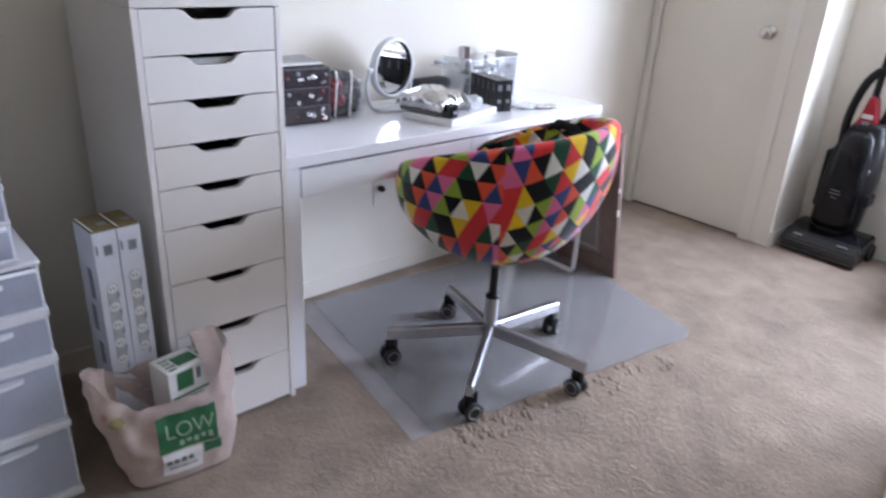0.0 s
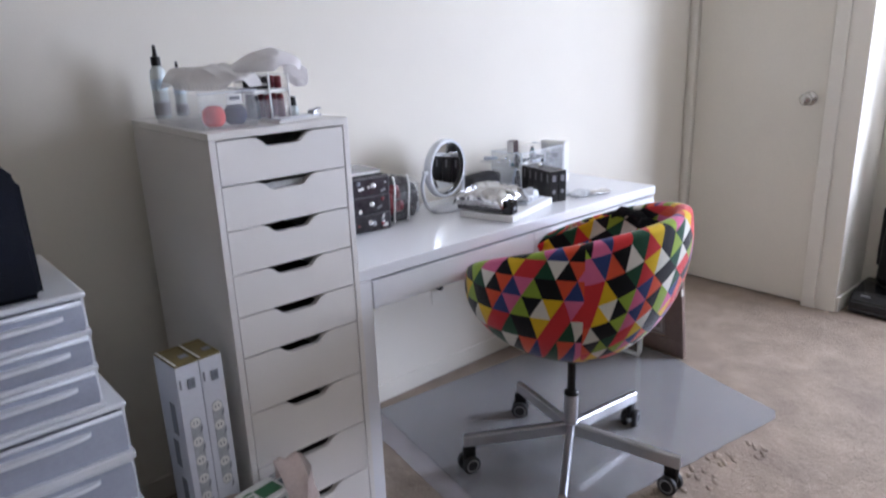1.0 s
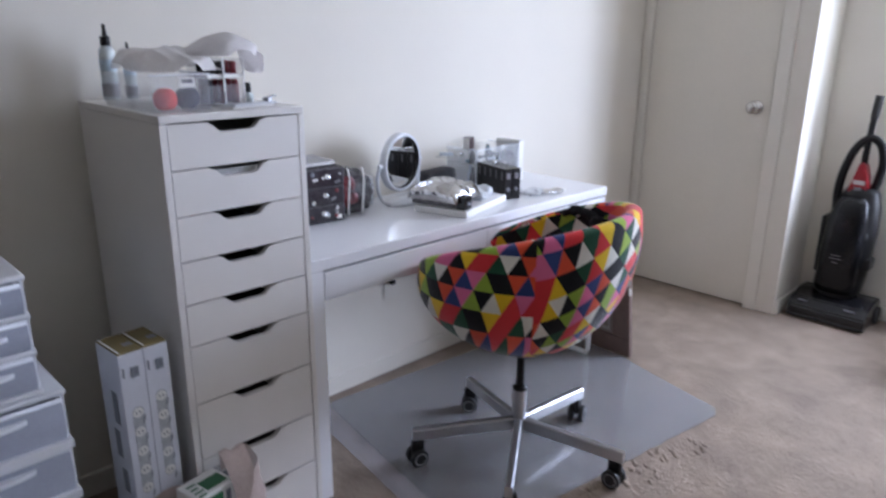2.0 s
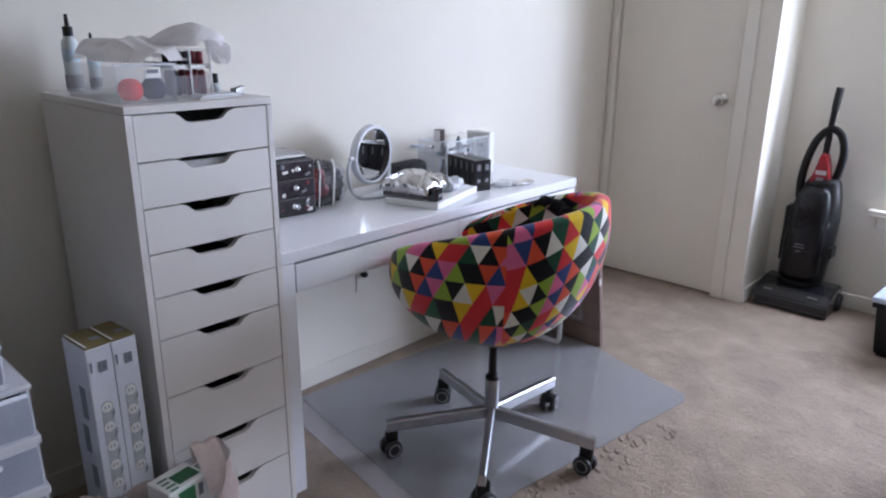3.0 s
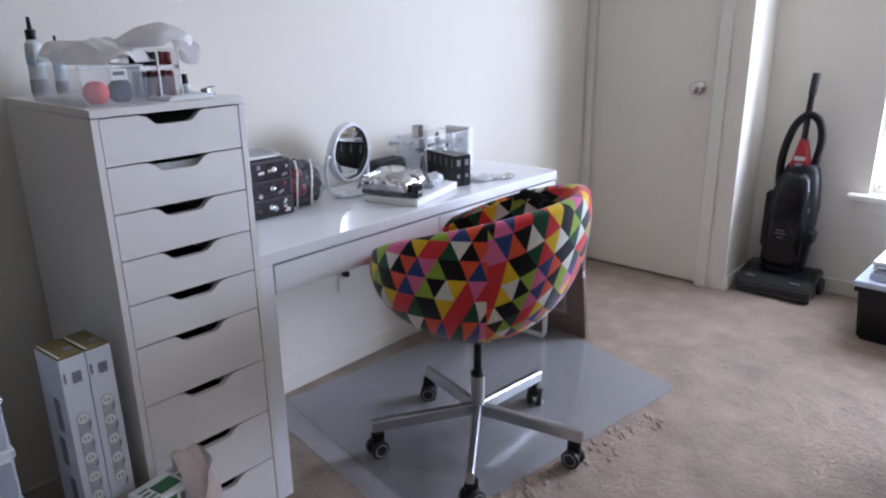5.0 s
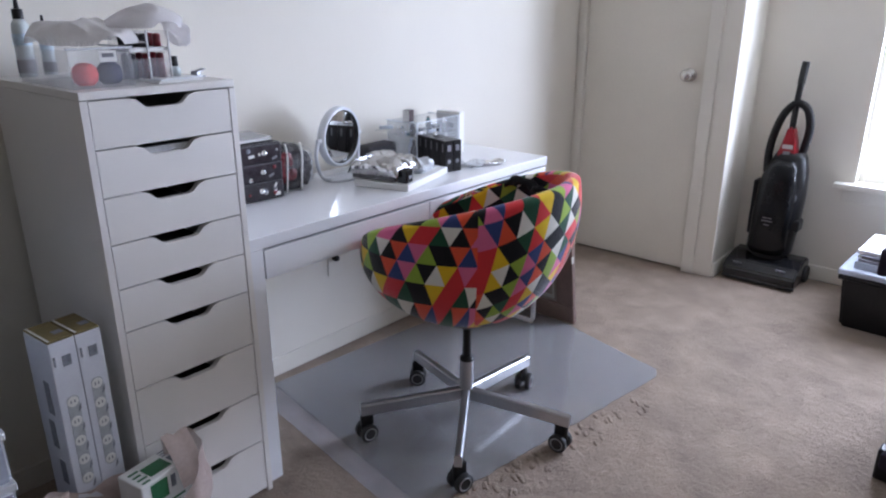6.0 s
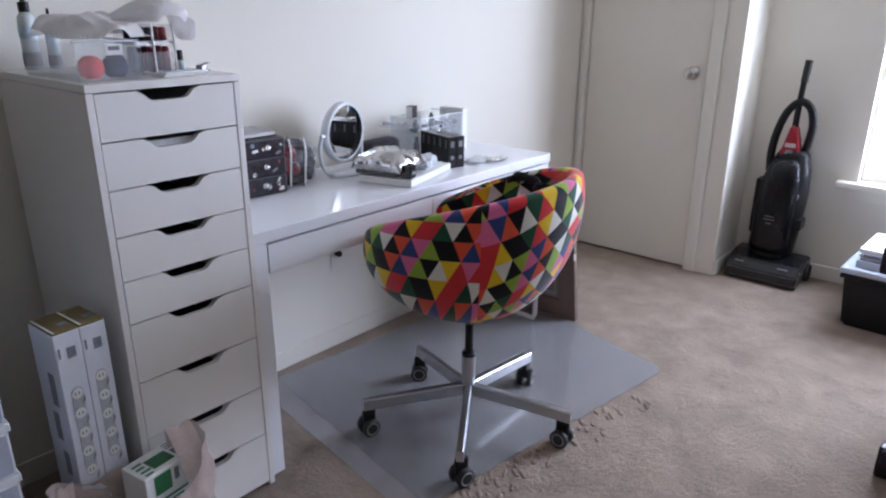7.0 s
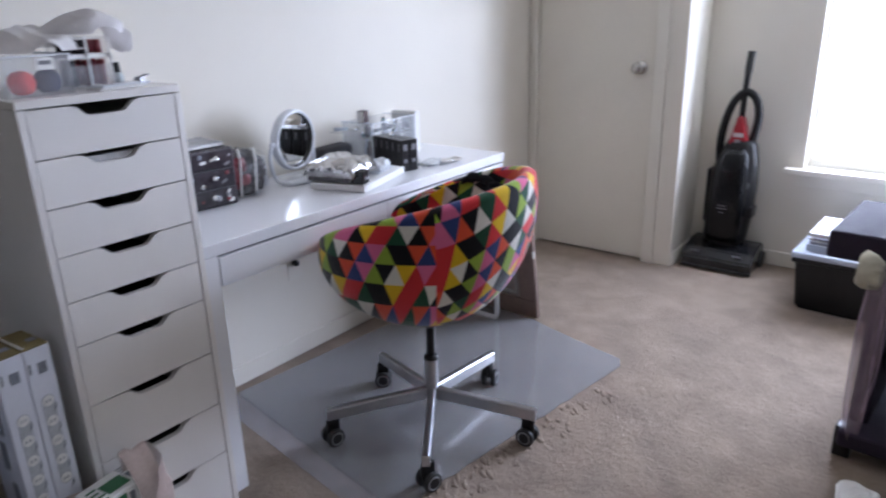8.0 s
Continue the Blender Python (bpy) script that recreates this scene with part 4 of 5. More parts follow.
hb = thing("hanging_bag", 1.60, -1.85, 0.07, 0, "mauve translucent plastic bag hanging from the armrest", "plastic bag")
b = bmesh.new()
rings = []
for j in range(40):
    q = j / 39
    w_ = 0.040 * (0.25 + 0.75 * math.sin(math.pi * min(1, 0.12 + (1 - q) * 0.8)) ** 0.8)
    ring = []
    for i in range(36):
        a = 2 * math.pi * i / 36
        f = 1 + 0.22 * math.sin(5 * a + 3 * q) + 0.25 * noise.noise(Vector((math.cos(a) * 1.5, math.sin(a) * 1.5, q * 3)))
        ring.append(b.verts.new((w_ * f * math.cos(a) - 0.05, w_ * 0.8 * f * math.sin(a), q * 0.555)))
    rings.append(ring)
for p, q in zip(rings, rings[1:]):
    for k in range(36):
        b.faces.new([p[k], p[(k + 1) % 36], q[(k + 1) % 36], q[k]])
b.faces.new(rings[0][::-1])
part("bag", b, MAUVE, hb, smooth=True)
CREAM = mat("cream_cloth", (0.55, 0.52, 0.40), 0.8, vary=0.1)
part("tied_top", join(bmesh.new(), crumple(0.06, 0.06, 0.1, 4, 0.012), Matrix.Translation((-0.05, 0.025, 0.475))), CREAM, hb, "cream knotted top", True)
wc = thing("white_garment", 1.95, -1.83, 1.098, 0, "crumpled white garment lying over the chair back", "garment")
part("cloth", join(bmesh.new(), crumple(0.20, 0.22, 0.12, 6, 0.025), Matrix.Translation((0.09, -0.06, 0))), PAPER, wc, smooth=True)
wp = thing("crumpled_paper", 1.35, -1.905, 0, 0, "crumpled white paper on the carpet by the armchair", "paper")
part("paper", crumple(0.10, 0.10, 0.028, 9, 0.012), PAPER, wp)

# ---- things on the desk ----
ACRYL = mat("clear_acrylic", (0.80, 0.84, 0.88), 0.1, vary=0.05, alpha=0.15)
ACEDGE = mat("acrylic_edge", (0.85, 0.88, 0.92), 0.15, vary=0.04, alpha=0.7)
DKTRANS = mat("smoky_drawer", (0.05, 0.045, 0.052), 0.14, vary=0.55, scale=34)
SILVER = mat("silver_foil", (0.78, 0.78, 0.79), 0.20, 1.0, vary=0.15, scale=20)
WINE = mat("wine_red", (0.20, 0.02, 0.03), 0.3, vary=0.2)
TZ = 0.7505

SMOKEDGE = mat("smoky_edge", (0.16, 0.155, 0.17), 0.18, vary=0.2, scale=30)
og = thing("makeup_organizer", 0.44, -0.165, TZ, -6, "smoky three-drawer makeup organizer full of cosmetics", "organizer")
part("body", box(0, 0.006, 0, 0.265, 0.165, 0.178, 0.004), DKTRANS, og)
for i in range(3):
    z = 0.004 + 0.058 * i
    dr = part("drawer", box(0.004, -0.002, z, 0.261, 0.008, z + 0.053, 0.004), DKTRANS, og)
    part("handle", lathe([(0, 0), (0.0075, 0), (0.0095, 0.006), (0.006, 0.011), (0, 0.013)], 16, Matrix.Translation((0.185 + 0.008 * i, -0.002, z + 0.03)) @ Matrix.Rotation(radians(90), 4, "X")), CHROME, dr, "bright round knob")
    part("edge", box(0.003, -0.0028, z + 0.0535, 0.262, 0.002, z + 0.0555), SMOKEDGE, dr, "paler drawer edge")
    part("edge", box(0.2585, -0.0028, z + 0.002, 0.262, 0.0, z + 0.053), SMOKEDGE, dr)
    for n in range(8):
        q = random.random()
        turn = Matrix.Rotation(radians(90), 4, "X")
        spot = Matrix.Translation((0.03 + 0.225 * random.random(), -0.0019, z + 0.008 + 0.034 * random.random()))
        if n % 3 == 2:
            part("packed_item", join(bmesh.new(), box(-0.002 - 0.004 * q, -0.0006, -0.008 - 0.006 * q, 0.002 + 0.004 * q, 0.0006, 0.008, 0.0004, 1), spot @ Matrix.Rotation(q * 2.4, 4, "Y")), (PAPER, WINE, GREY, INK, SILVER)[n % 5], dr)
        else:
            part("packed_item", lathe([(0, 0), (0.003 + 0.006 * q, 0), (0.0015 + 0.004 * q, 0.002), (0, 0.003)], 12, spot @ turn), (ALU, WINE, GREY, CHROME, INK)[n % 5], dr, "small cosmetics showing through")
part("label", box(0.232, -0.0035, 0.012, 0.25, -0.0022, 0.024), PAPER, og)
bk = thing("notebook", 0.46, -0.15, TZ + 0.1785, -3, "dark notebook with pale pages on the organizer", "notebook")
part("pages", box(0.004, 0.002, 0.0025, 0.232, 0.138, 0.011, 0.001), PAPER, bk)
part("cover", box(0, 0, 0, 0.236, 0.14, 0.0022), BLACK, bk)
part("cover", box(0, 0, 0.0112, 0.236, 0.14, 0.0132, 0.0008), mat("grey_cover", (0.36, 0.36, 0.38), 0.25, vary=0.25, scale=12), bk, "glossy grey cover")
part("spine", box(-0.003, 0.001, 0.0005, -0.0003, 0.139, 0.0128, 0.001), BLACK, bk)

po = thing("cosmetics_pouch", 0.782, -0.10, TZ, -12, "clear cosmetics pouch with white piping and red and black contents", "pouch")
part("packed_item", join(bmesh.new(), crumple(0.15, 0.125, 0.135, 2, 0.02, 24), Matrix.Translation((-0.006, 0.0, 0.002))), DKTRANS, po, "dark bottles inside", True)
part("packed_item", join(bmesh.new(), crumple(0.046, 0.034, 0.095, 5, 0.010, 20), Matrix.Translation((-0.022, -0.058, 0.030))), WINE, po, "dark red packet inside", True)
part("film", crumple(0.175, 0.145, 0.15, 3, 0.012, 15), mat("thin_clear_film", (0.85, 0.87, 0.9), 0.1, alpha=0.10), po, "clear film", True)
for x in (-0.022, 0.03):
    part("piping", tube(spline([(x - 0.01, -0.073, 0.004), (x - 0.008, -0.076, 0.06), (x, -0.068, 0.12), (x + 0.012, -0.03, 0.15)], 6), 0.0035, 8), PAPER, po, "white piping", True)
wt = thing("white_tub", 0.895, -0.055, TZ, 0, "small white cosmetics tub beside the pouch", "tub")
part("tub", lathe([(0, 0), (0.026, 0), (0.028, 0.006), (0.028, 0.07), (0.024, 0.078), (0, 0.078)], 24), FRAMEP, wt, smooth=True)
part("lid", lathe([(0, 0.0782), (0.029, 0.0782), (0.029, 0.096), (0.026, 0.099), (0, 0.099)], 24), PAPER, wt, smooth=False)

# round mirror on a stand
mi = thing("makeup_mirror", 1.012, -0.115, TZ, 10.5, "round white-rimmed makeup mirror on a curved stand", "mirror")
tilt = Matrix.Translation((0, 0, 0.142)) @ Matrix.Rotation(radians(91.5), 4, "X")
part("ring", lathe([(0.0925, 0.012), (0.096, 0.014), (0.101, 0.012), (0.1045, 0.004), (0.1045, -0.012), (0.100, -0.018), (0.0, -0.02), (0, -0.013), (0.0925, -0.008), (0.0925, 0.012)], 72, tilt), FRAMEP, mi, "translucent white rim", True)
part("bezel", lathe([(0.0885, 0.003), (0.0905, 0.011), (0.0923, 0.0115), (0.0923, 0.001), (0.0885, 0.001), (0.0885, 0.003)], 72, tilt), GLOSSBLK, mi, "thin dark bezel", True)
rg = [(0.0895 * k / 20, 0.001 + (0.0895 * k / 20) ** 2 / 30.0) for k in range(21)]
part("glass", lathe(rg, 72, tilt), MIRROR, mi, "clean round mirror glass", True)
part("stand", tube(spline([(-0.112, 0.004, 0.142), (-0.118, 0.012, 0.09), (-0.108, 0.006, 0.03), (-0.092, -0.014, 0.010), (0, -0.03, 0.008), (0.092, -0.014, 0.010), (0.108, 0.006, 0.03), (0.118, 0.012, 0.09), (0.112, 0.004, 0.142)], 8), 0.0065, 10), FRAMEP, mi, "", True)
for sx in (-1, 1):
    part("pivot", cyl((sx * 0.1035, 0.0, 0.142), (sx * 0.119, 0.004, 0.142), 0.0085, 0.007, 16), FRAMEP, mi)
part("base", lathe([(0, 0), (0.07, 0), (0.072, 0.004), (0.06, 0.010), (0, 0.012)], 40, Matrix.Translation((0, -0.02, 0)) @ Matrix.Diagonal((1.35, 0.75, 1, 1))), FRAMEP, mi, smooth=True)

# white flat carton with the foil pack
FOIL = mat("crinkled_foil", (0.50, 0.495, 0.50), 0.12, 1.0, vary=0.35, scale=24, bump=0.9, bump_scale=38)
fc = thing("flat_carton", 1.002, -0.45, TZ, 15.5, "flat white carton lying on the desk", "carton")
part("carton", box(0, 0, 0, 0.305, 0.205, 0.024, 0.003), PAPER, fc)
part("flap", box(0.16, 0.03, 0.0245, 0.30, 0.18, 0.0265, 0.0005), FRAMEP, fc)
fp = thing("foil_pack", 1.002, -0.45, TZ + 0.0272, 15.5, "crumpled silver foil pack on a dark tray on the white carton", "foil pack")
part("tray", box(0.004, 0.052, 0.0, 0.120, 0.215, 0.016, 0.003), mat("smoky_tray", (0.13, 0.125, 0.13), 0.2, vary=0.5, scale=40), fp, "dark plastic tray")
part("tray_rim", box(0.002, 0.050, 0.0162, 0.123, 0.217, 0.0185, 0.001), SILVER, fp)
b = bmesh.new()
bmesh.ops.create_grid(b, x_segments=22, y_segments=26, size=0.5)
for v_ in b.verts:
    a, c = abs(v_.co.x) * 2, abs(v_.co.y) * 2
    q = Vector((v_.co.x * 2.6, v_.co.y * 3.4, 0.4))
    fold = 1 - 2 * abs(noise.noise(q))
    fold2 = 1 - 2 * abs(noise.noise(q * 3.1 + Vector((4, 2, 7))))
    top_ = (0.046 + 0.012 * fold + 0.006 * fold2) * (1 - a ** 5) ** 0.5 * (1 - c ** 5) ** 0.5
    v_.co = Vector((0.078 + v_.co.x * 0.178 + random.uniform(-0.003, 0.003), 0.128 + v_.co.y * 0.195 + random.uniform(-0.003, 0.003), 0.019 + top_ + random.uniform(-0.0003, 0.0003)))
bmesh.ops.triangulate(b, faces=b.faces[:])
bmesh.ops.solidify(b, geom=b.faces[:], thickness=0.001)
part("foil", b, FOIL, fp, "crinkled silver foil", True)
part("loop", tube([(0.055 + 0.006 * k / 3, 0.05 + 0.02 * math.cos(a), 0.042 + 0.022 * math.sin(a)) for k, a in enumerate([math.pi * k / 9 for k in range(10)])], 0.005, 8), PAPER, fp, "", True)
bj = thing("black_jar", 1.021, -0.416, TZ + 0.0245, 16, "small black cosmetics box on the white carton", "box")
part("box", box(-0.02, -0.02, 0, 0.022, 0.018, 0.044, 0.003), GLOSSBLK, bj)
part("label", box(-0.008, -0.0212, 0.014, 0.012, -0.0202, 0.024), GREY, bj)
ct = thing("crumpled_film", 1.185, -0.325, TZ + 0.027, 10, "crumpled clear film on the white carton", "film")
part("film", crumple(0.09, 0.09, 0.035, 11, 0.012, 22), ACEDGE, ct)

# block of small black cosmetics cartons
CARD = mat("black_card", (0.014, 0.013, 0.014), 0.3, vary=0.2, scale=30)
def small_carton():
    c = thing("cosmetics_carton", 0, 0, 0, 0, "small upright black cosmetics carton with silver print", "carton", group="black cosmetics cartons")
    part("carton", box(0.0005, 0.0005, 0, 0.0355, 0.0355, 0.114, 0.0012, 1), CARD, c)
    part("label", box(0.010, -0.0008, 0.076, 0.026, 0.0002, 0.098), GREY, c, "silver printed bar")
    part("label", lathe([(0, 0), (0.008, 0), (0, 0.001)], 14, Matrix.Translation((0.018, 0.0002, 0.038)) @ Matrix.Rotation(radians(90), 4, "X")), GREY, c, "silver printed spot")
    part("label", box(-0.0008, 0.013, 0.072, 0.0002, 0.018, 0.102), GREY, c)
    return c
sc0 = small_carton()
def block_place(a, q):
    p = Matrix.Rotation(radians(-14), 2) @ Vector((-0.073 + 0.0367 * a, 0.0367 * q))
    return pose(1.366 + p.x, -0.375 + p.y, TZ, 0, 0, -14 + (q * 7 % 3 - 1) * 0.5)
sc0.matrix_world = block_place(0, 0)
for a in range(2):
    for q in range(5):
        if a or q:
            sc = copy_thing(sc0, block_place(a, q))
bp_ = thing("lash_wand", 1.372, -0.25, TZ + 0.1145, 30, "small clear and black wand lying on the cartons", "wand")
part("wand", tube([(-0.04, 0, 0.006), (0.0, 0.002, 0.007), (0.035, 0.004, 0.012)], 0.005, 8), CHROME, bp_, smooth=True)
part("cap", tube([(0.035, 0.004, 0.012), (0.05, 0.005, 0.014)], 0.006, 8), BLACK, bp_, smooth=True)

# acrylic organizer with a dark jar on top
TEAL = mat("teal_glass", (0.05, 0.16, 0.18), 0.15, vary=0.2, scale=20)
ao = thing("acrylic_organizer", 1.345, -0.175, TZ, 3, "clear acrylic organizer with small bottles inside", "organizer")
W_, D_, H_ = 0.26, 0.155, 0.152
for x0, y0, z0, x1, y1, z1 in ((0, 0, 0, W_, 0.003, H_), (0, D_ - 0.003, 0, W_, D_, H_), (0, 0.003, 0, 0.003, D_ - 0.003, H_), (W_ - 0.003, 0.003, 0, W_, D_ - 0.003, H_), (0.003, 0.003, H_ * 0.62, W_ - 0.003, D_ - 0.003, H_ * 0.62 + 0.003)):
    part("panel", box(x0, y0, z0, x1, y1, z1), ACRYL, ao)
for x0, y0, z0, x1, y1, z1 in ((0, -0.001, H_, W_, 0.004, H_ + 0.003), (0, 0.004, H_, 0.004, D_, H_ + 0.003), (W_ - 0.004, 0.004, H_, W_, D_, H_ + 0.003), (-0.001, -0.001, 0, 0.003, 0.003, H_), (W_ - 0.003, -0.001, 0, W_ + 0.001, 0.003, H_)):
    part("edge", box(x0, y0, z0, x1, y1, z1), ACEDGE, ao, "bright acrylic edge")
for i in range(7):
    m = (DKTRANS, BLUISH, CHROME, DKTRANS, TEAL, DKTRANS, CHROME)[i]
    part("bottle", lathe([(0, 0), (0.011, 0), (0.011, 0.035), (0.006, 0.04), (0.006, 0.05), (0, 0.05)], 14, Matrix.Translation((0.025 + 0.034 * i, 0.045 + 0.03 * (i % 3), H_ * 0.62 + 0.0035))), m, ao, smooth=True)
    part("bottle", lathe([(0, 0), (0.013, 0), (0.013, 0.05), (0.007, 0.06), (0.007, 0.08), (0, 0.08)], 14, Matrix.Translation((0.025 + 0.034 * i, 0.04 + 0.04 * (i % 2), 0.001))), (DKTRANS, BLUISH, BLACK, PAPER, BLACK, BLUISH, PAPER)[i], ao, smooth=True)
part("lid", box(-0.09, 0.01, H_ - 0.028, 0.0, D_ - 0.02, H_ - 0.024, 0.001), ACRYL, ao, "clear tray leaf")
clutter_rng = random.Random(12)
for i in range(16):
    x, y = clutter_rng.uniform(-0.075, 0.235), clutter_rng.uniform(0.025, D_ - 0.03)
    z = (H_ - 0.0235 if x < -0.01 else H_ * 0.62 + 0.0035) + 0.0075
    a, ln = clutter_rng.uniform(-0.7, 0.7), clutter_rng.uniform(0.015, 0.03)
    x0, x1 = x - ln * math.cos(a), x + ln * math.cos(a)
    if x0 < -0.085 or x1 > W_ - 0.01 or (x0 < 0.006 and x1 > -0.006):
        continue
    part("tube", cyl((x0, y - ln * math.sin(a), z), (x1, y + ln * math.sin(a), z), 0.007, 0.0055, 12), (TEAL, PAPER, DKTRANS, CHROME, BLUISH)[i % 5], ao, "small tube lying in the tray", True)
wb = thing("white_box", 1.56, -0.165, TZ + 0.0005, 3, "upright white box at the end of the acrylic organizer", "box")
part("box", box(0.052, 0, 0, 0.085, 0.12, 0.165, 0.002), PAPER, wb)
part("label", box(0.0508, 0.03, 0.10, 0.0518, 0.06, 0.12), GREY, wb)
dj = thing("perfume_box", 1.35, -0.125, TZ + 0.1555, 12, "small brown perfume box on the organizer", "box")
part("box", box(-0.018, -0.014, 0, 0.018, 0.014, 0.045, 0.002), mat("dark_brown_card", (0.035, 0.010, 0.010), 0.3), dj)
part("label", box(-0.0192, -0.013, 0.002, -0.0182, 0.013, 0.043), PAPER, dj)
gc = thing("zip_case", 1.20, -0.06, TZ, 4, "grey zipped cosmetics case behind the mirror", "case")
part("case", join(bmesh.new(), box(0, 0, 0, 0.17, 0.075, 0.07, 0.018, 3)), mat("charcoal_fabric", (0.06, 0.058, 0.065), 0.8, vary=0.3, scale=30), gc, smooth=True)
part("zip", tube(spline([(0.02, -0.001, 0.045), (0.08, -0.0015, 0.046), (0.15, -0.001, 0.045)], 5), 0.0025, 6), BLACK, gc)
for i, (x, y, r, w_) in enumerate(((1.47, -0.36, 20, 0.11), (1.53, -0.40, -15, 0.09), (1.44, -0.30, 50, 0.08))):
    t = thing("plastic_sleeve", x, y, TZ, r, "crumpled thin clear plastic sleeve on the desk", "sleeve", group="plastic sleeves")
    part("film", crumple(w_, w_ * 0.55, 0.014, 20 + i, 0.006, 30, 4), (ACEDGE, SILVER, ACEDGE)[i], t)
    part("seal", box(-w_ / 2, -0.004, 0.0005, w_ / 2, 0.0, 0.0025), GREY, t)

# ---- things on the drawer unit ----
UZ = 1.1605
CLB = mat("pale_clear_bottle", (0.70, 0.77, 0.77), 0.2, vary=0.05, alpha=0.88)
PALEBLUE = mat("pale_blue_print", (0.50, 0.62, 0.70), 0.35, vary=0.2, scale=60)
def bottle(x, y, h, r, label):
    t = thing("pump_bottle", x, y, UZ, 0, label, "bottle")
    part("bottle", lathe([(0, 0), (r, 0), (r, h * 0.55), (r * 0.92, h * 0.66), (r * 0.55, h * 0.72), (0, h * 0.72)], 28), CLB, t, smooth=True)
    part("label", lathe([(r + 0.0004, h * 0.40), (r + 0.0010, h * 0.40), (r + 0.0010, h * 0.54), (r + 0.0004, h * 0.54)], 28), PALEBLUE, t, "pale blue printed band")
    part("label", lathe([(r + 0.0004, h * 0.05), (r + 0.0012, h * 0.05), (r + 0.0012, h * 0.22), (r + 0.0004, h * 0.22)], 28), GREY, t, "dark printed band")
    part("cap", lathe([(0, h * 0.721), (r * 0.62, h * 0.721), (r * 0.62, h * 0.84), (r * 0.3, h * 0.85), (r * 0.2, h), (0, h)], 20), BLACK, t)
bottle(0.070, -0.065, 0.186, 0.0195, "pale clear bottle with a pointed black cap")
bottle(0.128, -0.05, 0.142, 0.0145, "smaller pale bottle with a black cap")
cb = thing("clear_bin", 0.012, -0.455, UZ, 0, "clear plastic bin with coral and navy sponges", "bin")
bw_, bd_, bh_ = 0.132, 0.272, 0.078
BINP = mat("clear_bin_plastic", (0.84, 0.85, 0.90), 0.15, vary=0.05, alpha=0.13)
for x0, y0, z0, x1, y1, z1 in ((0, 0, 0, bw_, 0.003, bh_), (0, bd_ - 0.003, 0, bw_, bd_, bh_), (0, 0.003, 0, 0.003, bd_ - 0.003, bh_), (bw_ - 0.003, 0.003, 0, bw_, bd_ - 0.003, bh_), (0.003, 0.003, 0, bw_ - 0.003, bd_ - 0.003, 0.003)):
    part("wall", box(x0, y0, z0, x1, y1, z1), BINP, cb)
part("rim", box(-0.003, -0.003, bh_, bw_ + 0.003, 0.004, bh_ + 0.004, 0.001), ACEDGE, cb)
part("rim", box(bw_ - 0.002, 0.0045, bh_, bw_ + 0.003, bd_, bh_ + 0.004, 0.001), ACEDGE, cb)
part("label", box(0.062, -0.0012, 0.052, 0.098, -0.0002, 0.075), PAPER, cb, "white price sticker")
part("label", box(0.068, -0.0022, 0.062, 0.092, -0.0013, 0.07), GREY, cb)
for x, m, l in ((0.040, mat("coral_sponge", (0.75, 0.07, 0.06), 0.8, vary=0.1), "round coral makeup sponge in the bin"), (0.092, mat("navy_sponge", (0.005, 0.007, 0.05), 0.8, vary=0.1), "round navy makeup sponge in the bin")):
    t = thing("makeup_sponge", 0.012 + x, -0.455 + 0.0285, UZ + 0.0035, 0, l, "sponge")
    part("sponge", lathe([(0, 0), (0.015, 0.001), (0.023, 0.008), (0.0265, 0.022), (0.024, 0.036), (0.015, 0.045), (0, 0.048)], 28, Matrix.Diagonal((1.0, 0.9, 1, 1))), m, t, smooth=True)
wbag = thing("plastic_bag", 0.105, -0.31, UZ + 0.084, 0, "crumpled white translucent plastic bag on the clear bin", "plastic bag")
PLB = mat("milky_film", (0.93, 0.90, 0.88), 0.35, vary=0.05, scale=16, alpha=0.86)
part("film", drape(0.215, 0.31, 0.038, 12, 0.013, 8, 48, (0, 0), 2.2), PLB, wbag)
PAPERBAG = mat("thin_white_paper", (0.92, 0.89, 0.88), 0.6, vary=0.05, scale=16)
pb = thing("paper_bag", 0.235, -0.325, UZ + 0.113, 12, "crumpled white paper bag lying over the lipstick stand", "paper bag")
part("sheet", drape(0.20, 0.15, 0.046, 31, 0.011, 6, 40, (0.30, 0.1), 0.8), PAPERBAG, pb)
part("hanging_fold", join(bmesh.new(), drape(0.085, 0.09, 0.016, 33, 0.006, 9, 24), Matrix.Translation((0.090, -0.01, -0.008)) @ Matrix.Rotation(radians(66), 4, "Y")), PAPERBAG, pb)
st = thing("lipstick_stand", 0.165, -0.40, UZ, 2, "clear lipstick stand with wine-red tubes", "stand")
for x0, y0, z0, x1, y1, z1 in ((0, 0, 0, 0.10, 0.09, 0.004), (0, 0.087, 0.004, 0.10, 0.09, 0.11), (0, 0, 0.004, 0.003, 0.087, 0.075), (0.097, 0, 0.004, 0.10, 0.087, 0.11), (0.003, 0.0, 0.004, 0.097, 0.003, 0.05), (0.048, 0.003, 0.004, 0.051, 0.087, 0.11)):
    part("panel", box(x0, y0, z0, x1, y1, z1), BINP, st)
for i in range(2):
    part("edge", box(0.045 + 0.052 * i, -0.001, 0.004, 0.048 + 0.052 * i, 0.003, 0.112), PAPER, st, "white edge strip")
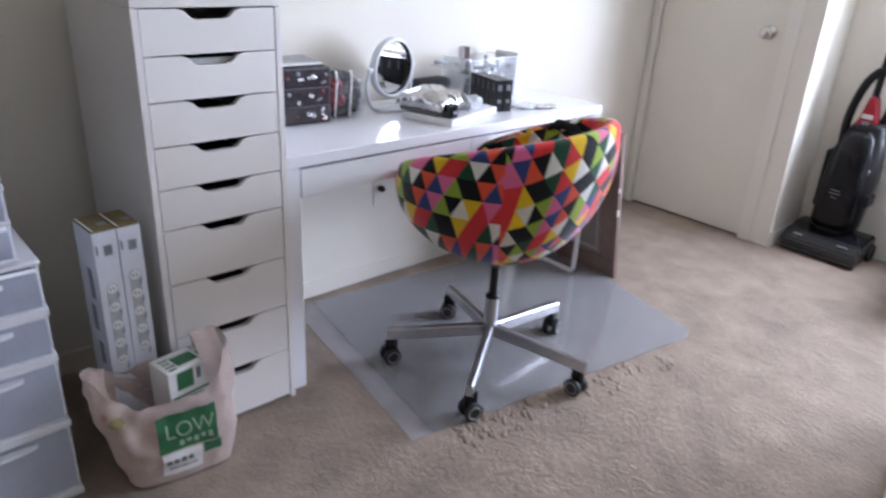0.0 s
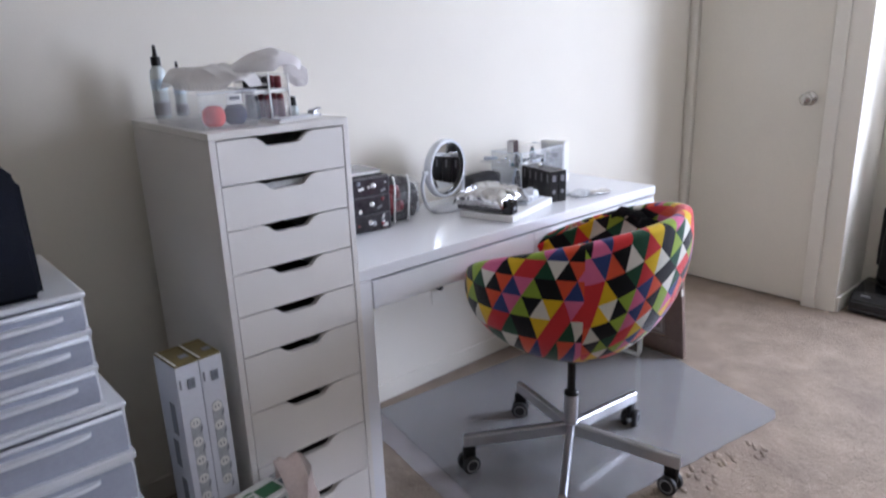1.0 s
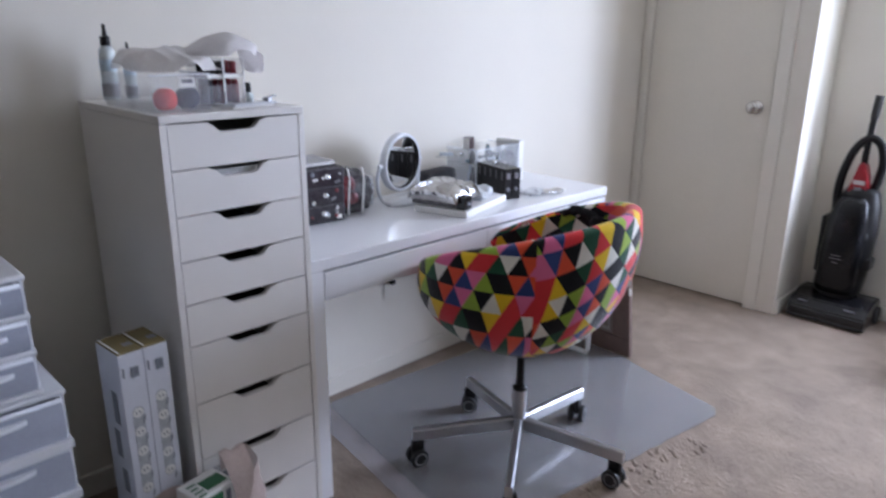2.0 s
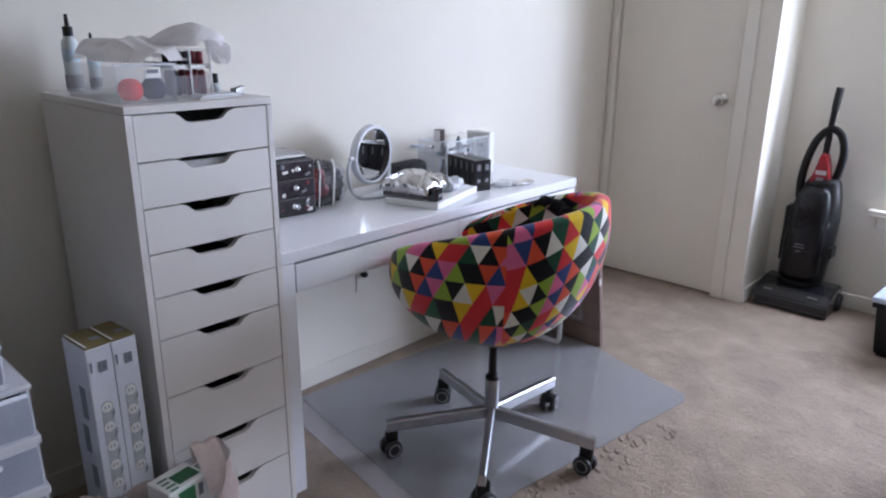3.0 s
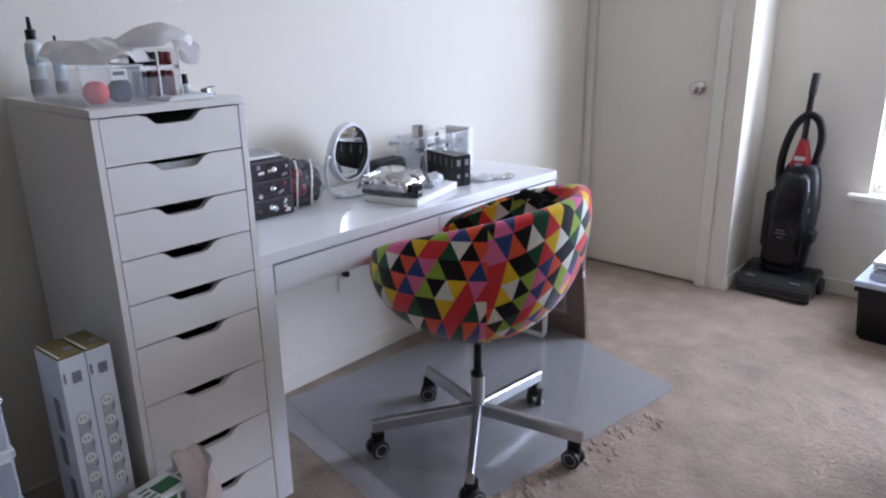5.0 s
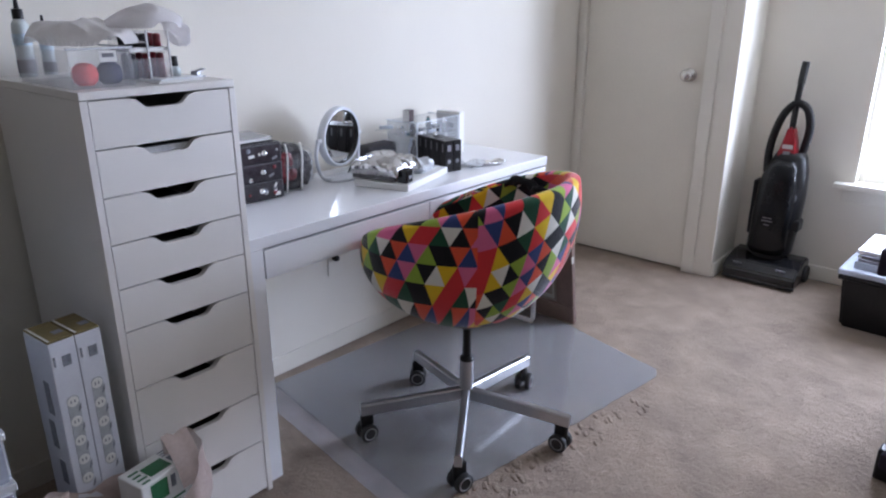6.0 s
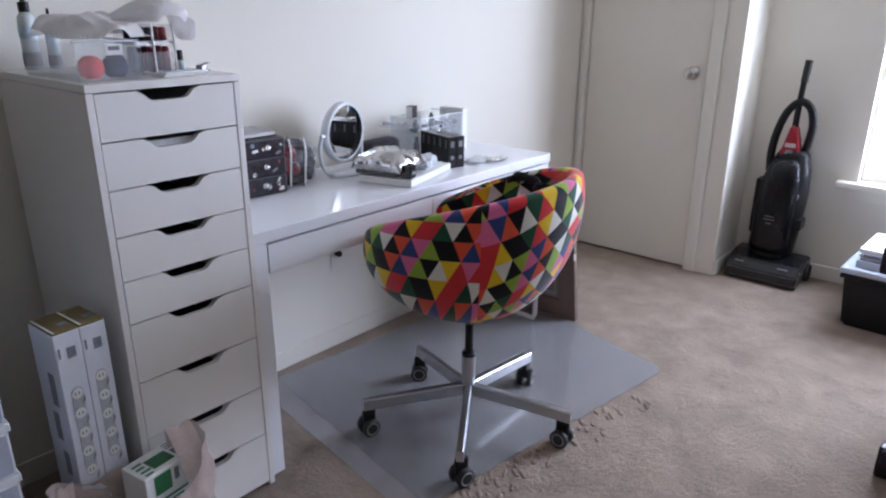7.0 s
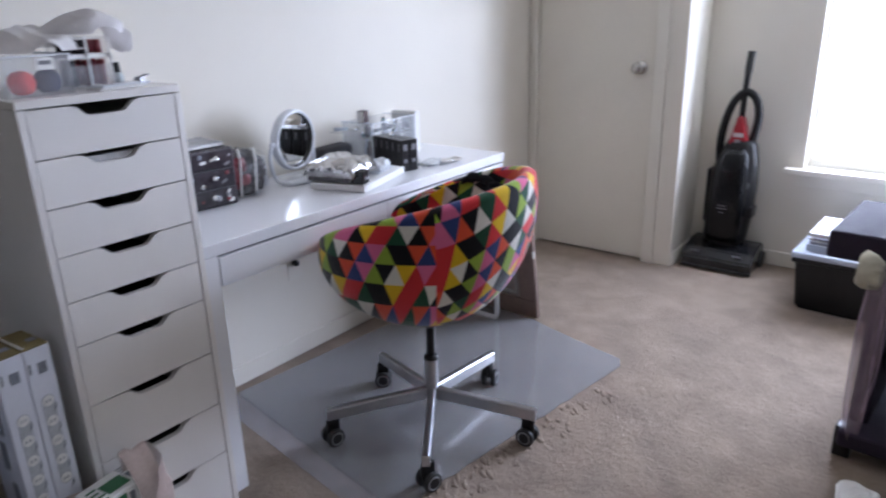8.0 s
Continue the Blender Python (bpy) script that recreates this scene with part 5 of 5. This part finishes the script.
part("shelf", box(0.002, 0.004, 0.066, 0.098, 0.086, 0.074), PAPER, st, "pale shelf")
for i in range(6):
    part("lipstick", lathe([(0, 0), (0.0095, 0), (0.0095, 0.04), (0.008, 0.055), (0, 0.057)], 16, Matrix.Translation((0.016 + 0.034 * (i % 3), 0.02 + 0.03 * (i // 3), 0.005))), (DKTRANS, WINE, WINE)[i % 3], st, "wine-red tube", True)
    part("lipstick", lathe([(0, 0), (0.009, 0), (0.009, 0.028), (0, 0.03)], 16, Matrix.Translation((0.016 + 0.034 * (i % 3), 0.025 + 0.03 * (i // 3), 0.0745))), (BLACK, DKTRANS, WINE)[i % 3], st, "", True)
np_ = thing("nail_polish", 0.292, -0.36, UZ, 0, "small nail polish bottle with a black cap", "bottle")
part("bottle", lathe([(0, 0), (0.012, 0), (0.013, 0.02), (0.008, 0.027), (0, 0.027)], 18), CLB, np_, smooth=True)
part("cap", lathe([(0, 0.0272), (0.0085, 0.0272), (0.0075, 0.05), (0, 0.05)], 16), BLACK, np_)
mg = thing("leaflet_pile", 0.19, -0.47, UZ, 8, "white leaflets lying in front of the lipstick stand", "leaflet")
part("leaflet", box(0, 0, 0, 0.12, 0.05, 0.004, 0.0005), PAPER, mg)
part("leaflet", join(bmesh.new(), box(0.01, 0.004, 0, 0.13, 0.045, 0.003), Matrix.Translation((0, 0, 0.0045)) @ Matrix.Rotation(radians(4), 4, "Z")), FRAMEP, mg)
STEEL = mat("dull_steel", (0.30, 0.30, 0.31), 0.5, 1.0)
cl = thing("metal_clip", 0.325, -0.40, UZ, 15, "small dull steel clip at the unit's edge", "clip")
part("jaw", box(-0.022, -0.008, 0, 0.02, 0.008, 0.004, 0.001), STEEL, cl)
part("spring", cyl((-0.004, -0.01, 0.01), (-0.004, 0.01, 0.01), 0.006), STEEL, cl)
part("jaw", join(bmesh.new(), box(-0.004, -0.008, 0, 0.022, 0.008, 0.003, 0.001), Matrix.Translation((0, 0, 0.013)) @ Matrix.Rotation(radians(-12), 4, "Y")), STEEL, cl)
